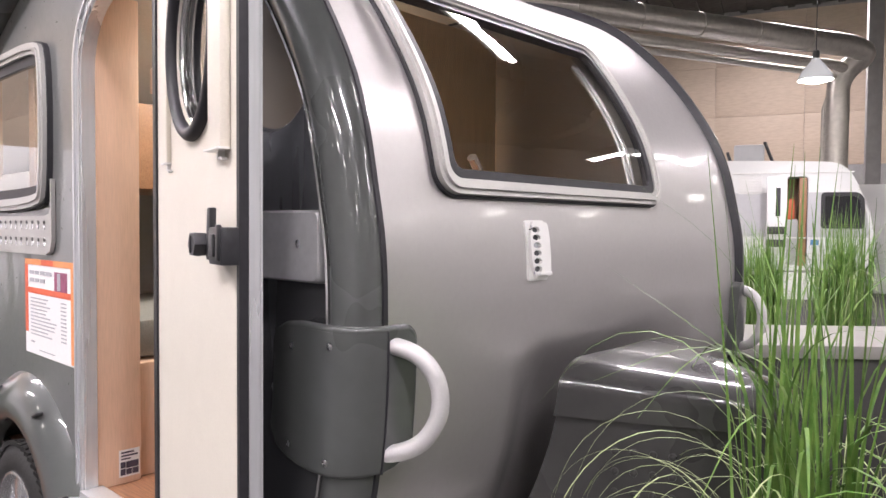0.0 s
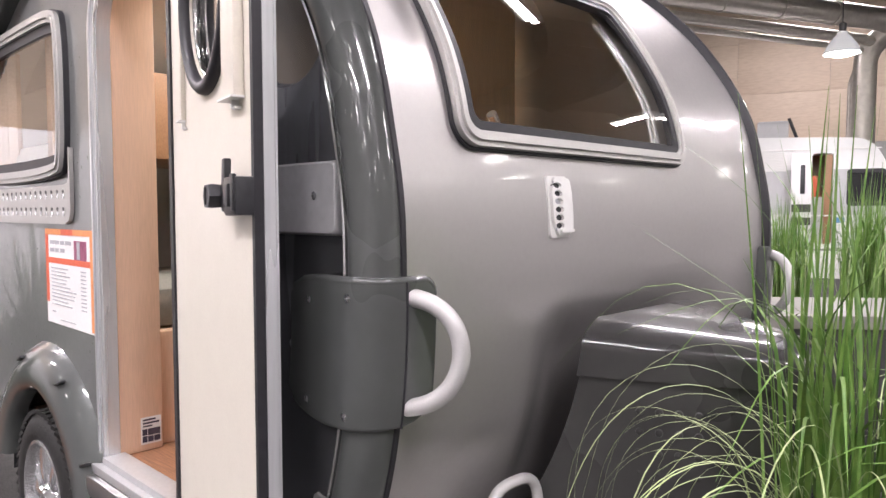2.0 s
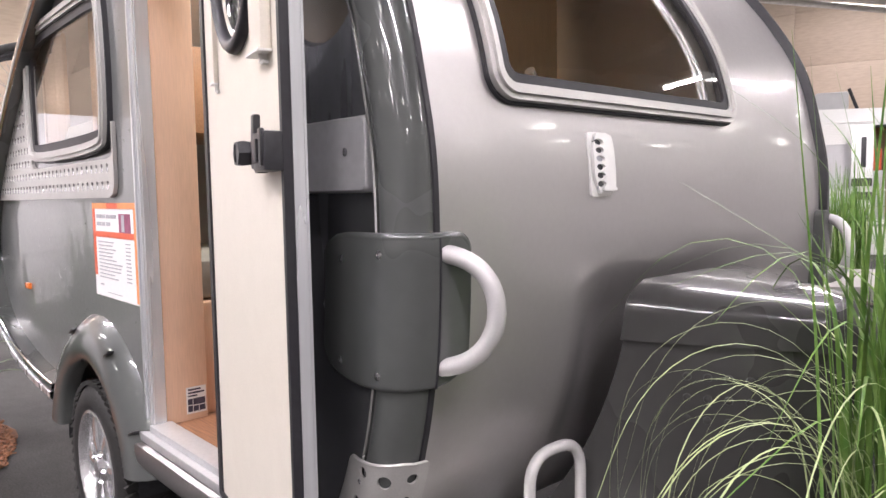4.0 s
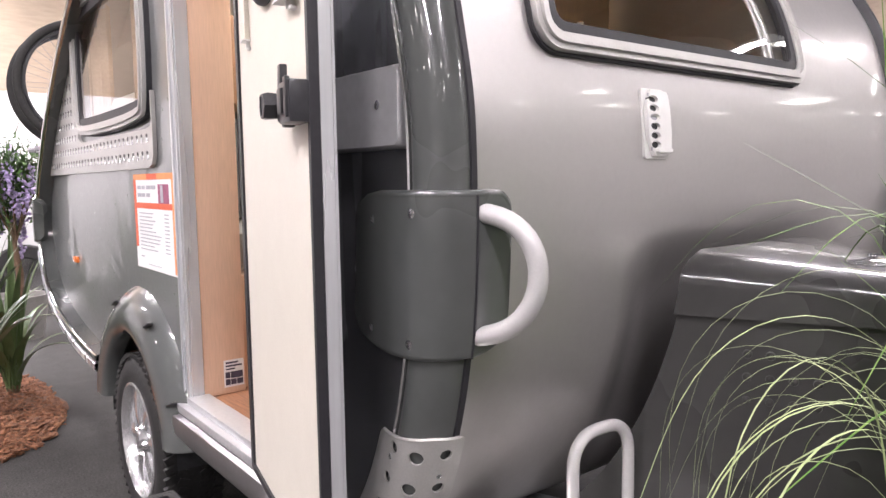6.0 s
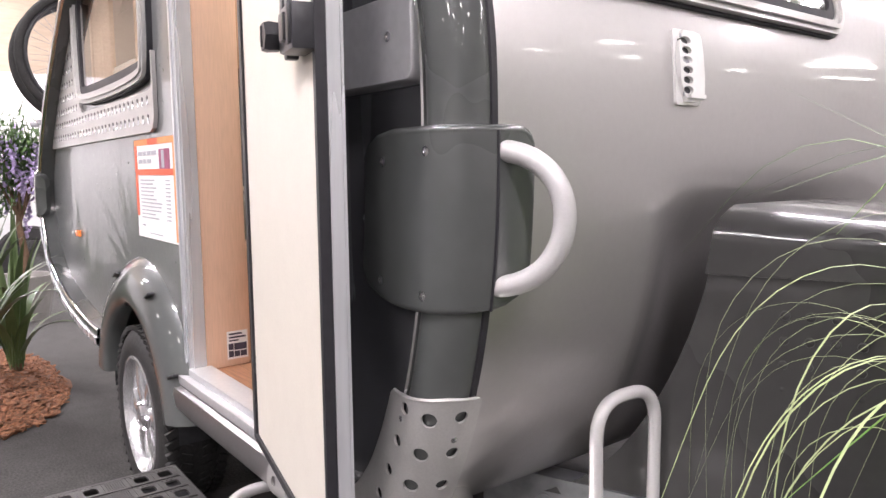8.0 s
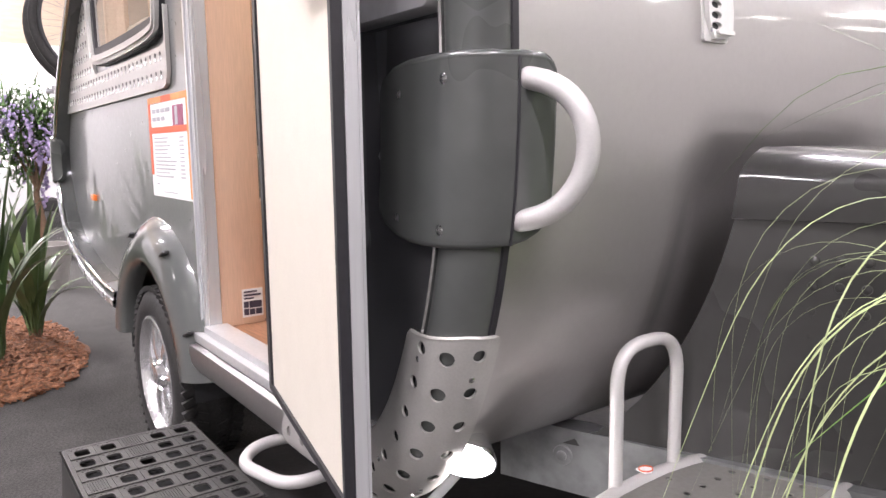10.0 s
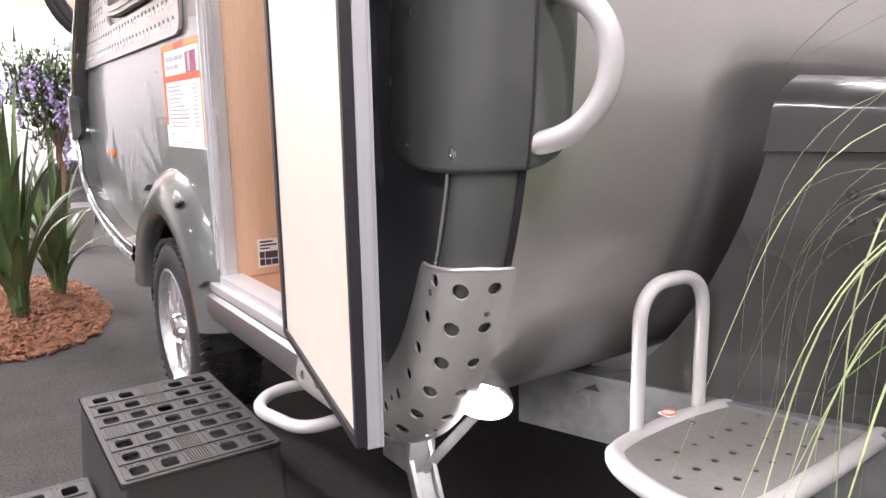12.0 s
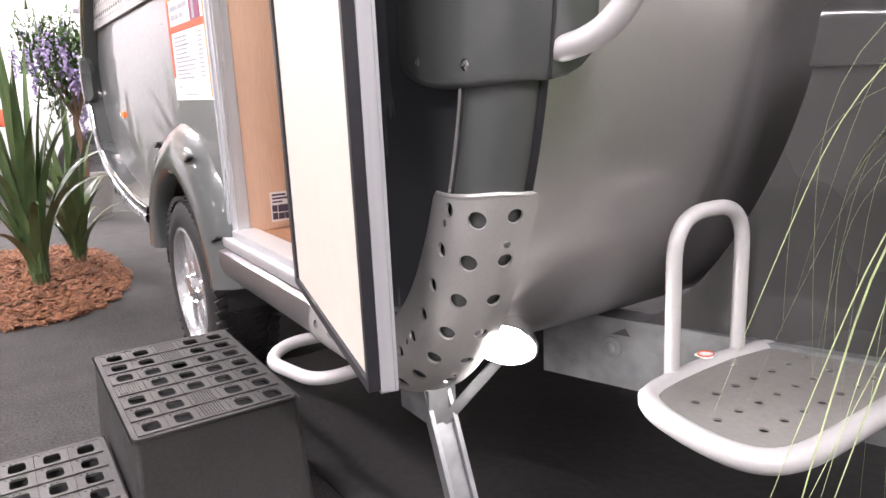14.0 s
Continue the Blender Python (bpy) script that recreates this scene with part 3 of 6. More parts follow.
frame_out = round_rect(-2.035, 0.50, -1.355, 2.0, [0.08, 0.25, 0.004, 0.004], 9)
frame_mid = round_rect(-2.008, 0.52, -1.365, 1.975, [0.07, 0.22, 0.004, 0.004], 9)
frame_in = round_rect(-1.985, 0.56, -1.38, 1.945, [0.06, 0.19, 0.004, 0.004], 9)
part("door_frame", plate(frame_out, [frame_mid], lambda u, v, d: Vector((u, 0.992 + d, v)), 0.02), ALU, van, "ribbed aluminium door frame")
part("door_frame", plate(frame_mid, [frame_in], lambda u, v, d: Vector((u, 0.997 + d, v)), 0.038), ALU, van, "ribbed aluminium door frame")
part("door_frame_rib", plate(round_rect(-2.024, 0.51, -1.36, 1.987, [0.07, 0.23, 0.004, 0.004], 9), [round_rect(-2.014, 0.515, -1.362, 1.982, [0.07, 0.226, 0.004, 0.004], 9)], lambda u, v, d: Vector((u, 0.986 + d, v)), 0.008), ALU, van)
bm = bmesh.new()
box(bm, (-2.03, 0.964, 0.518), (-1.36, 1.04, 0.544), 0.006)
box(bm, (-1.99, 0.984, 0.542), (-1.36, 1.05, 0.564), 0.004)
part("door_sill", bm, material("bright_sill", (0.6, 0.6, 0.61), 0.35, 0.5, 0.1, 0.08, 90, dirt=0.08), van, "bright aluminium door sill")
solid_box("sill_groove", (-2.03, 0.966, 0.510), (-1.36, 1.03, 0.517), RUBBER, van, 0)
part("door_frame_rib", plate(round_rect(-2.0, 0.52, -1.365, 1.97, [0.07, 0.215, 0.004, 0.004], 9), [round_rect(-1.99, 0.53, -1.37, 1.962, [0.07, 0.21, 0.004, 0.004], 9)], lambda u, v, d: Vector((u, 0.991 + d, v)), 0.008), ALU, van)
bm = bmesh.new()
rows = []
for y, z in ((0.966, 0.516), (0.953, 0.509), (0.949, 0.49), (0.951, 0.458), (0.96, 0.443), (0.985, 0.436), (1.03, 0.432)):
    rows.append([bm.verts.new((x, y, z)) for x in (-2.03, -1.7, -1.30)])
for a, b in zip(rows, rows[1:]):
    for j in range(2):
        bm.faces.new((a[j], a[j + 1], b[j + 1], b[j]))
bmesh.ops.solidify(bm, geom=bm.faces[:], thickness=0.012)
part("skirt", bm, SILVER, van, "silver-grey painted sill skirt")

# corner guard with punched holes, wrapped round the band's lower bend
GUARD = Section(smooth_section([(0.112, 0.936), (0.09, 0.929), (0.07, 0.925), (0.04, 0.924), (0.014, 0.938), (-0.004, 0.964), (-0.009, 0.986), (-0.009, 1.004)], 4))
gw = GUARD.l[-1]
s_top, s_end = front_s(0.796), -1.16
out = round_rect(0, s_end, gw, s_top, [0.008, 0.016, 0.05, 0.05], 5)
dense = []
for a, b in zip(out, out[1:] + out[:1]):
    k = max(1, int(math.hypot(b[0] - a[0], b[1] - a[1]) / 0.012))
    dense += [(a[0] + (b[0] - a[0]) * j / k, a[1] + (b[1] - a[1]) * j / k) for j in range(k)]
dense = [(u, v - 0.42 * max(0.0, GUARD.at(u)[0][0]) * max(0.0, (v - s_top + 0.2) / 0.2)) for u, v in dense]
holes, s = [], s_top - 0.04
while s > s_end + 0.03:
    for f, r, ds in ((0.32, 0.0098, -0.004), (0.575, 0.0118, 0.0), (0.83, 0.0098, 0.012)):
        holes.append(oval(gw * f, s + ds, r, r, 18))
    s -= 0.0615
guard = part("corner_guard", plate(dense, holes, lambda u, v, d: GUARD.put(v, u, d), 0.004, 0.014), ALU_PLATE, van, "matt aluminium corner guard punched with round holes")
for f in (0.3, 0.81):
    for ds in (0.066, 0.315, 0.56):
        p = GUARD.put(s_top - ds, gw * f, 0)
        q = GUARD.put(s_top - ds, gw * f, -0.01)
        screw(guard, p, q - p, 0.0035)
bm = bmesh.new()
tube(bm, [GUARD.put(s_top - 0.001 - 0.42 * max(0.0, GUARD.at(gw * i / 16)[0][0]), gw * i / 16, 0.002) for i in range(1, 16)], 0.0032, 8)
part("rolled_edge", bm, ALU_PLATE, guard)

# grab pad with its handle
PAD = Section(smooth_section([(0.25, 0.966), (0.248, 0.952), (0.238, 0.941), (0.2, 0.931), (0.12, 0.922), (0.06, 0.92), (0.03, 0.925), (0.0, 0.947), (-0.014, 0.98), (-0.017, 1.012), (-0.016, 1.048)], 4))
pw = PAD.l[-1]


def pad_s(u, z):
    """The rim's arc length at which the pad's section point u lies at height z."""
    lo, hi = -0.7, 0.4
    for _ in range(30):
        mid = (lo + hi) / 2
        lo, hi = (mid, hi) if PAD.put(mid, u)[2] < z else (lo, mid)
    return lo


def pad_outline(g=0.0):
    o, out = [], []
    for cu, cz, ru, rz, a0 in ((pw, 1.158, 0.022, 0.022, 0), (0, 1.158, 0.13, 0.075, 90), (0, 0.924, 0.175, 0.085, 180), (pw, 0.928, 0.07, 0.036, 270)):
        su, sz = (1 if cu else -1), (1 if cz > 1 else -1)
        for i in range(10):
            a = radians(a0 + 10 * i)
            o.append((cu - su * (ru + g) + ru * math.cos(a), cz - sz * (rz + g) + rz * math.sin(a)))
    for a, b in zip(o, o[1:] + o[:1]):
        k = max(1, int(math.hypot(b[0] - a[0], b[1] - a[1]) / 0.012))
        for j in range(k):
            u, z = a[0] + (b[0] - a[0]) * j / k, a[1] + (b[1] - a[1]) * j / k
            out.append((u, pad_s(u, z)))
    return out


dense = pad_outline()
z0, z1 = front_s(0.925), front_s(1.158)
bm = plate(pad_outline(0.002), [], lambda u, v, d: PAD.put(v, u, d), 0.03, 0.011)
tube(bm, [PAD.put(v, u, 0.0085) for u, v in dense[::2]], 0.0085, 14, True)
pad = part("grab_pad", bm, DARK, van, "dark grey moulded pad screwed over the edge band")
for d_, z in ((0.163, 1.121), (0.052, 1.133), (0.16, 0.95), (0.05, 0.942), (0.236, 1.036)):
    u_ = min((pw * i / 400 for i in range(401)), key=lambda u: abs(PAD.at(u)[0][0] - d_))
    p, q = PAD.put(pad_s(u_, z), u_, 0.0005), PAD.put(pad_s(u_, z), u_, -0.01)
    screw(pad, p, q - p, 0.0052)
GRIP = []
for i in range(25):
    a = math.pi * i / 24
    k = math.sin(a) ** 0.75
    GRIP.append(Vector((-0.728 - 0.006 * (1 - math.cos(a)) + 0.105 * k, 0.985 + 0.055 * k, 1.043 + 0.091 * math.cos(a))))
bm = bmesh.new()
tube(bm, GRIP, 0.0145, 18)
part("grab_handle", bm, POWDER, pad, "pale grey D-shaped grab handle")
bm = bmesh.new()
tube(bm, [PAD.put(z0 + (z1 - z0) * i / 12, pw * 0.84, -0.0005) for i in range(13)], 0.0022, 6)
part("pad_joint", bm, RUBBER, pad)

# catch plate behind the open door
catch_o = round_rect(-1.05, 1.228, -0.812, 1.353, 0.016, 6)
bm = plate([(u * 0.96 - 0.0372, v * 0.92 + 0.1032) for u, v in catch_o], [], lambda u, v, d: Vector((u, 0.938 + d, v)), 0.02)
rows = []
for k, dy in ((0.0, 0.0), (0.3, 0.0012), (0.65, 0.005), (0.9, 0.011), (1.0, 0.018), (1.0, 0.03)):
    rows.append([bm.verts.new((u * (0.96 + 0.04 * k) - 0.0372 * (1 - k), 0.938 + dy, v * (0.92 + 0.08 * k) + 0.1032 * (1 - k))) for u, v in catch_o])
for p, q in zip(rows, rows[1:]):
    for j in range(len(p)):
        bm.faces.new((p[j], p[(j + 1) % len(p)], q[(j + 1) % len(p)], q[j]))
catch = part("catch_plate", bm, material("grey_enamel", (0.5, 0.5, 0.51), 0.3, 0.3, 0.5, 0.1, 60), van, "grey enamelled door catch plate")
screw(catch, (-0.872, 0.938, 1.295), (0, -1, 0), 0.0055)

# open door, swung forward
HINGE = Vector((-1.392, 0.936, 0))
DU = Vector((0.977, -0.214, 0)).normalized()
DN = Vector((-0.214, -0.977, 0)).normalized()       # out of the inner face


def door_at(u, z, depth=0.0):
    return HINGE + DU * u - DN * depth + Vector((0, 0, z))


door = thing("door", door_at(0, 0.56), "", "")
door.parent = van
door.matrix_parent_inverse = Matrix.Translation(-van.location)
door["label"] = "open caravan door with cream inner panel, porthole and black latch"
bpy.context.view_layer.update()


def hang(ob):
    ob.parent = door
    ob.matrix_parent_inverse = door.matrix_world.inverted()
    return ob


DW = 0.545
DZ0, DZ1 = 0.563, 1.945
leaf = round_rect(0.012, DZ0 + 0.006, DW, DZ1, [0.19, 0.06, 0.003, 0.003], 9)
port = oval(0.295, 1.665, 0.125, 0.155, 36)
hang(part("door_panel", plate(leaf, [port], lambda u, v, d: door_at(u, v, d), 0.022), CREAM, None, "cream laminate inner panel"))
seal_o = round_rect(-0.014, DZ0 - 0.008, DW + 0.012, DZ1 + 0.012, [0.2, 0.07, 0.004, 0.004], 9)
seal_i = round_rect(0.012, DZ0 + 0.006, DW, DZ1, [0.19, 0.06, 0.003, 0.003], 9)
hang(part("door_seal", plate(seal_o, [seal_i], lambda u, v, d: door_at(u, v, d - 0.005), 0.015), RUBBER, None, "black rubber door seal"))
edge_o = round_rect(-0.012, DZ0 - 0.012, DW + 0.013, DZ1 + 0.014, [0.2, 0.07, 0.004, 0.004], 9)
hang(part("edge_frame", plate(edge_o, [round_rect(0.02, DZ0 + 0.01, DW - 0.01, DZ1 - 0.01, [0.18, 0.05, 0.003, 0.003], 9)], lambda u, v, d: door_at(u, v, 0.0105 + d), 0.018), ALU, None, "aluminium door edge profile"))
hang(part("edge_lip", plate(round_rect(-0.004, DZ0 - 0.012, DW + 0.013, DZ1 + 0.018, [0.2, 0.07, 0.004, 0.004], 9), [port], lambda u, v, d: door_at(u, v, 0.029 + d), 0.004), ALU, None))
ring = bmesh.new()
tube(ring, [door_at(0.295 + 0.139 * math.cos(a), 1.665 + 0.17 * math.sin(a), -0.004) for a in [2 * math.pi * i / 48 for i in range(48)]], 0.0145, 12, True)
hang(part("porthole_ring", ring, RUBBER, None, "black rubber porthole ring"))
ring = bmesh.new()
tube(ring, [door_at(0.295 + 0.121 * math.cos(a), 1.665 + 0.151 * math.sin(a), 0.012) for a in [2 * math.pi * i / 48 for i in range(48)]], 0.008, 10, True)
hang(part("porthole_trim", ring, CHROME, None))
g = hang(part("porthole_pane", plate(port, [], lambda u, v, d: door_at(u, v, 0.016 + d), 0), GLASS_DARK, None, "smoked round pane"))
g.visible_shadow = False
for u, wdt, dep in ((0.117, 0.018, 0.010), (0.469, 0.068, 0.018)):
    bm = bmesh.new()
    vs = box(bm, (u - wdt / 2, 0, 1.452), (u + wdt / 2, dep, 1.90), 0.003)
    for v in bm.verts:
        v.co = door_at(v.co.x, v.co.z, -v.co.y)
    rail = hang(part("blind_rail", bm, CREAM, None, "cream plastic blind rail"))
    bm = bmesh.new()
    box(bm, (u - wdt / 2 - 0.008, 0, 1.449), (u + wdt / 2 + 0.002, dep + 0.005, 1.453), 0.001)
    box(bm, (u - 0.003, 0, 1.436), (u + 0.005, dep * 0.7, 1.45), 0.001)
    box(bm, (u + 0.002, 0, 1.433), (u + 0.018, dep * 0.6, 1.438), 0.001)
    for v in bm.verts:
        v.co = door_at(v.co.x, v.co.z, -v.co.y)
    hang(part("rail_stop", bm, PLASTIC_WHITE, None))

# latch of the door: case, knob and lever
latch = bmesh.new()
box(latch, (0.492, 0, 1.263), (0.556, 0.034, 1.323), 0.005)
box(latch, (0.512, 0.032, 1.276), (0.536, 0.041, 1.312), 0.003)
box(latch, (0.538, 0.030, 1.27), (0.552, 0.038, 1.327), 0.003)
box(latch, (0.462, 0.006, 1.268), (0.494, 0.03, 1.316), 0.005)
box(latch, (0.456, 0.004, 1.262), (0.474, 0.022, 1.276), 0.003)
for v in latch.verts:
    v.co = door_at(v.co.x, v.co.z, -v.co.y)
hang(part("latch_case", latch, PLASTIC_BLACK, None, "black plastic latch case"))
bm = bmesh.new()
m = Matrix.Translation(door_at(0.449, 1.294, -0.006)) @ DN.to_track_quat("Z", "Y").to_matrix().to_4x4()
lathe(bm, [(0.013, -0.008), (0.013, 0.016), (0.021, 0.02), (0.0225, 0.036), (0.0205, 0.043), (0.0001, 0.044)], 6, m)
box(bm, (-0.0015, -0.014, 0.0435), (0.0015, 0.014, 0.046), 0.0005, m)
hang(part("latch_knob", bm, PLASTIC_BLACK, None))
bm = bmesh.new()
box(bm, (-0.010, -0.006, 0.0), (0.010, 0.006, 0.05), 0.003)
for v in bm.verts:
    w = 1 - 0.22 * v.co.z / 0.05
    v.co = door_at(0.461 + v.co.x * w + 0.1 * v.co.z, 1.305 + v.co.z, -0.02 + v.co.y)
hang(part("latch_lever", bm, PLASTIC_BLACK, None))

# ceiling light, unseen and added to brighten the cabin, and fittings seen through the doorway
solid_box("ceiling_light", (-2.15, 1.55, 2.07), (-1.75, 1.85, 2.10), PLASTIC_WHITE, van, 0.008, label="added white cabin ceiling light, out of view, switched on")
li = bpy.data.lights.new("cabin_glow", "AREA")
li.shape, li.size, li.size_y, li.energy, li.color = "RECTANGLE", 0.36, 0.26, 21, (1.0, 0.93, 0.88)
new("cabin_light", li).location = (-1.95, 1.7, 2.06)
solid_box("wardrobe_panel", (-2.02, 1.038, 0.55), (-1.993, 1.165, 1.99), WOOD, van, 0.004, label="light beech wardrobe edge panel")
solid_box("bench_front", (-2.62, 1.17, 0.55), (-2.02, 2.0, 0.90), WOOD, van, 0.004, label="beech bench front")
solid_box("seat_cushion", (-2.9, 1.16, 0.905), (-2.06, 2.2, 1.03), FABRIC, van, 0.03, label="grey-green seat cushion")
back = part("striped_backrest", (lambda b: (box(b, (-2.95, 1.15, 1.03), (-2.36, 1.32, 1.42), 0.035), b)[1])(bmesh.new()), FABRIC_LIGHT, van, "striped backrest cushion")
for i in range(14):
    solid_box("stripe", (-2.361 + 0.001, 1.155 + 0.012 * i, 1.06), (-2.357, 1.161 + 0.012 * i, 1.39), FABRIC_DARK, back, 0)
solid_box("wall_cabinet", (-2.9, 1.25, 1.45), (-2.35, 2.3, 1.75), WOOD_BROWN, van, 0.006, label="brown wood wall cabinet")
solid_box("side_lining", (-3.4, 1.15, 1.75), (-2.3, 1.16, 2.05), LINING, van, 0.002)
solid_box("kitchen_block", (-1.35, 1.9, 0.55), (-1.05, 2.38, 1.38), WOOD, van, 0.006, label="beech kitchen block under the front window")
solid_box("front_shelf", (-1.15, 1.06, 1.33), (-0.86, 2.38, 1.385), WOOD_BROWN, van, 0.006)
solid_box("tall_cabinet", (-1.75, 1.72, 0.55), (-1.62, 2.40, 2.05), material("beige_cabinet_front", (0.84, 0.71, 0.5), 0.45, 0, 0, 0.12, 20, 0, (3, 3, 0.4)), van, 0.005, label="beige cabinet door")
solid_box("cabinet_shelf", (-1.78, 1.1, 1.68), (-1.6, 1.72, 1.75), WOOD_BROWN, van, 0.004)

# label plate low on the wardrobe edge
lab = solid_box("sticker", (-1.995, 1.098, 0.57), (-1.9925, 1.16, 0.652), PAPER, van, 0, label="black and white information sticker")
for a, b, c, d in ((0.1, 0.72, 0.87, 0.93), (0.1, 0.9, 0.75, 0.81), (0.1, 0.55, 0.64, 0.69), (0.07, 0.3, 0.34, 0.56), (0.07, 0.3, 0.08, 0.3), (0.34, 0.93, 0.32, 0.56), (0.34, 0.6, 0.08, 0.28), (0.64, 0.93, 0.08, 0.28)):
    solid_box("print_bar", (-1.9925, 1.098 + 0.062 * a, 0.57 + 0.082 * c), (-1.991, 1.098 + 0.062 * b, 0.57 + 0.082 * d), PRINT_DARK, lab, 0)

# side window: frame, pane and things behind it
sw = [Vector(p) for p in SIDE_WINDOW]
cen = sum(sw, Vector((0, 0))) / len(sw)


def grow(poly, d):
    out = []
    n = len(poly)
    for i in range(n):
        a, p, b = Vector(poly[i - 1]), Vector(poly[i]), Vector(poly[(i + 1) % n])
        u, v = (p - a).normalized(), (b - p).normalized()
        n1, n2 = Vector((u[1], -u[0])), Vector((v[1], -v[0]))
        k = (n1 + n2).normalized()
        out.append(tuple(p + k * d / max(0.5, k.dot(n1))))
    return out


def chaikin(poly, n=2):
    for _ in range(n):
        out = []
        for a, b in zip(poly, poly[1:] + poly[:1]):
            a, b = Vector(a), Vector(b)
            out += [tuple(a.lerp(b, 0.25)), tuple(a.lerp(b, 0.75))]
        poly = out
    return poly


sw_in = chaikin(SIDE_WINDOW)
side_win = part("side_window", plate(chaikin(grow(SIDE_WINDOW, 0.05)), [chaikin(grow(SIDE_WINDOW, 0.012))], lambda u, v, d: Vector((u, 0.972 + d, v)), 0.03), ALU_PLATE, van, "silver-framed side window with smoked pane")
part("window_seal", plate(chaikin(grow(SIDE_WINDOW, 0.056)), [chaikin(grow(SIDE_WINDOW, 0.046))], lambda u, v, d: Vector((u, 0.984 + d, v)), 0.018), RUBBER, side_win)
part("window_rib", plate(chaikin(grow(SIDE_WINDOW, 0.036)), [chaikin(grow(SIDE_WINDOW, 0.026))], lambda u, v, d: Vector((u, 0.966 + d, v)), 0.01), ALU_PLATE, side_win)
part("inner_seal", plate(chaikin(grow(SIDE_WINDOW, 0.016)), [chaikin(grow(SIDE_WINDOW, -0.02))], lambda u, v, d: Vector((u, 0.982 + d, v)), 0.02), RUBBER, side_win)
p_ = part("pane", plate(chaikin(grow(SIDE_WINDOW, 0.0)), [], lambda u, v, d: Vector((u, 0.988 + d, v)), 0), GLASS_DARK, side_win, "smoked acrylic pane")
p_.visible_shadow = False
for x0, x1 in ((-2.6, -2.34), (-3.3, -2.98)):
    bm = bmesh.new()
    a, b = [], []
    for i in range(25):
        x = x0 + (x1 - x0) * i / 24
        y = 1.06 + 0.02 * math.sin(i * 1.7)
        a.append(bm.verts.new((x, y, 1.4)))
        b.append(bm.verts.new((x, y, 1.9)))
    for i in range(24):
        bm.faces.new((a[i], a[i + 1], b[i + 1], b[i]))
    bmesh.ops.solidify(bm, geom=bm.faces[:], thickness=0.003)
    part("curtain", bm, CURTAIN, van, "beige pleated curtain")
solid_box("bed_cushion", (-3.4, 1.06, 1.3), (-2.4, 1.3, 1.52), FABRIC, van, 0.05, label="grey cushion behind the side window")

# perforated aluminium panel below and behind the side window
pan = [(-3.93, 1.226), (-2.25, 1.229), (-2.215, 1.24), (-2.197, 1.27), (-2.195, 1.46), (-2.207, 1.462), (-2.208, 1.372), (-2.22, 1.356), (-2.26, 1.35),
       (-3.19, 1.35), (-3.228, 1.37), (-3.24, 1.41), (-3.245, 1.87), (-3.33, 1.885), (-3.56, 1.735), (-3.66, 1.6), (-3.94, 1.29)]
perf = part("perforated_panel", plate(pan, [], lambda u, v, d: Vector((u, 0.986 + d, v)), 0.012), ALU_PLATE, van, "aluminium panel with rows of punched holes round the side window")
# Flat ovals paint each hole's dark upper half and the glint on its lower edge.
LIP_GLINT = material("hole_lip_glint", (0.85, 0.85, 0.86), 0.2, 0.6)
for name, mat, dz, rz in (("perforation", PLASTIC_GREY, 0.0075, 0.0065), ("perforation_glint", LIP_GLINT, -0.006, 0.008)):
    bm = bmesh.new()
    for i in range(33):
        for j in range(12):
            u, v = -3.93 + 0.054 * i, 1.268 + 0.054 * j
            if inside((u, v), pan) and all(inside((u + a, v + b), pan) for a in (-0.013, 0.013) for b in (-0.015, 0.015)):
                ring = [bm.verts.new((u + 0.0085 * math.cos(k * math.pi / 4), 0.9845, v + dz + rz * math.sin(k * math.pi / 4))) for k in range(8)]
                back_ = [bm.verts.new((q.co.x, 0.9865, q.co.z)) for q in ring]
                bm.faces.new(ring)
                for k in range(8):
                    bm.faces.new((ring[k], ring[(k + 1) % 8], back_[(k + 1) % 8], back_[k]))
    tagged(part(name, bm, mat, perf), kind="stuff")

# fender and wheel
fend = bmesh.new()
sect = [(0.345, 1.0), (0.342, 0.958), (0.35, 0.945), (0.366, 0.936), (0.395, 0.935), (0.43, 0.944), (0.465, 0.962), (0.488, 0.985), (0.5, 1.003), (0.42, 1.003)]
rows = []
for i in range(37):
    a = radians(9 + 164 * i / 36)
    rows.append([fend.verts.new((WHEEL_X + 0.02 + (r + (0.03 * max(0, math.cos(a)) ** 2 + 0.06 * max(0, -math.cos(a)) ** 2) * (1 if r > 0.38 else 0.4)) * math.cos(a), y, 0.335 + r * math.sin(a))) for r, y in sect])
n = len(sect)
for a, b in zip(rows, rows[1:]):
    for j in range(n):
        fend.faces.new((a[j], a[(j + 1) % n], b[(j + 1) % n], b[j]))
fend.faces.new(rows[0])
fend.faces.new(rows[-1][::-1])
fender = part("fender", fend, material("grey_gelcoat", (0.098, 0.104, 0.101), 0.3, 0.0, 1.0, 0.06, 30, dirt=0.1, coat_rough=0.02, gloss=0.2), van, "glossy grey moulded wheel fender")
# Black bars stand for the shade in the fender's recessed notches.
for ang in (26, 62, 112, 146):
    a = radians(ang)
    c = Vector((WHEEL_X + 0.03 + 0.462 * math.cos(a), 0.955, 0.335 + 0.462 * math.sin(a)))
    bm = bmesh.new()
    box(bm, (-0.026, -0.012, -0.004), (0.026, 0.008, 0.004), 0.003, Matrix.Translation(c) @ Matrix.Rotation(-0.35, 4, "Y"))
    part("fender_notch_shade", bm, PLASTIC_BLACK, fender)
bm = bmesh.new()
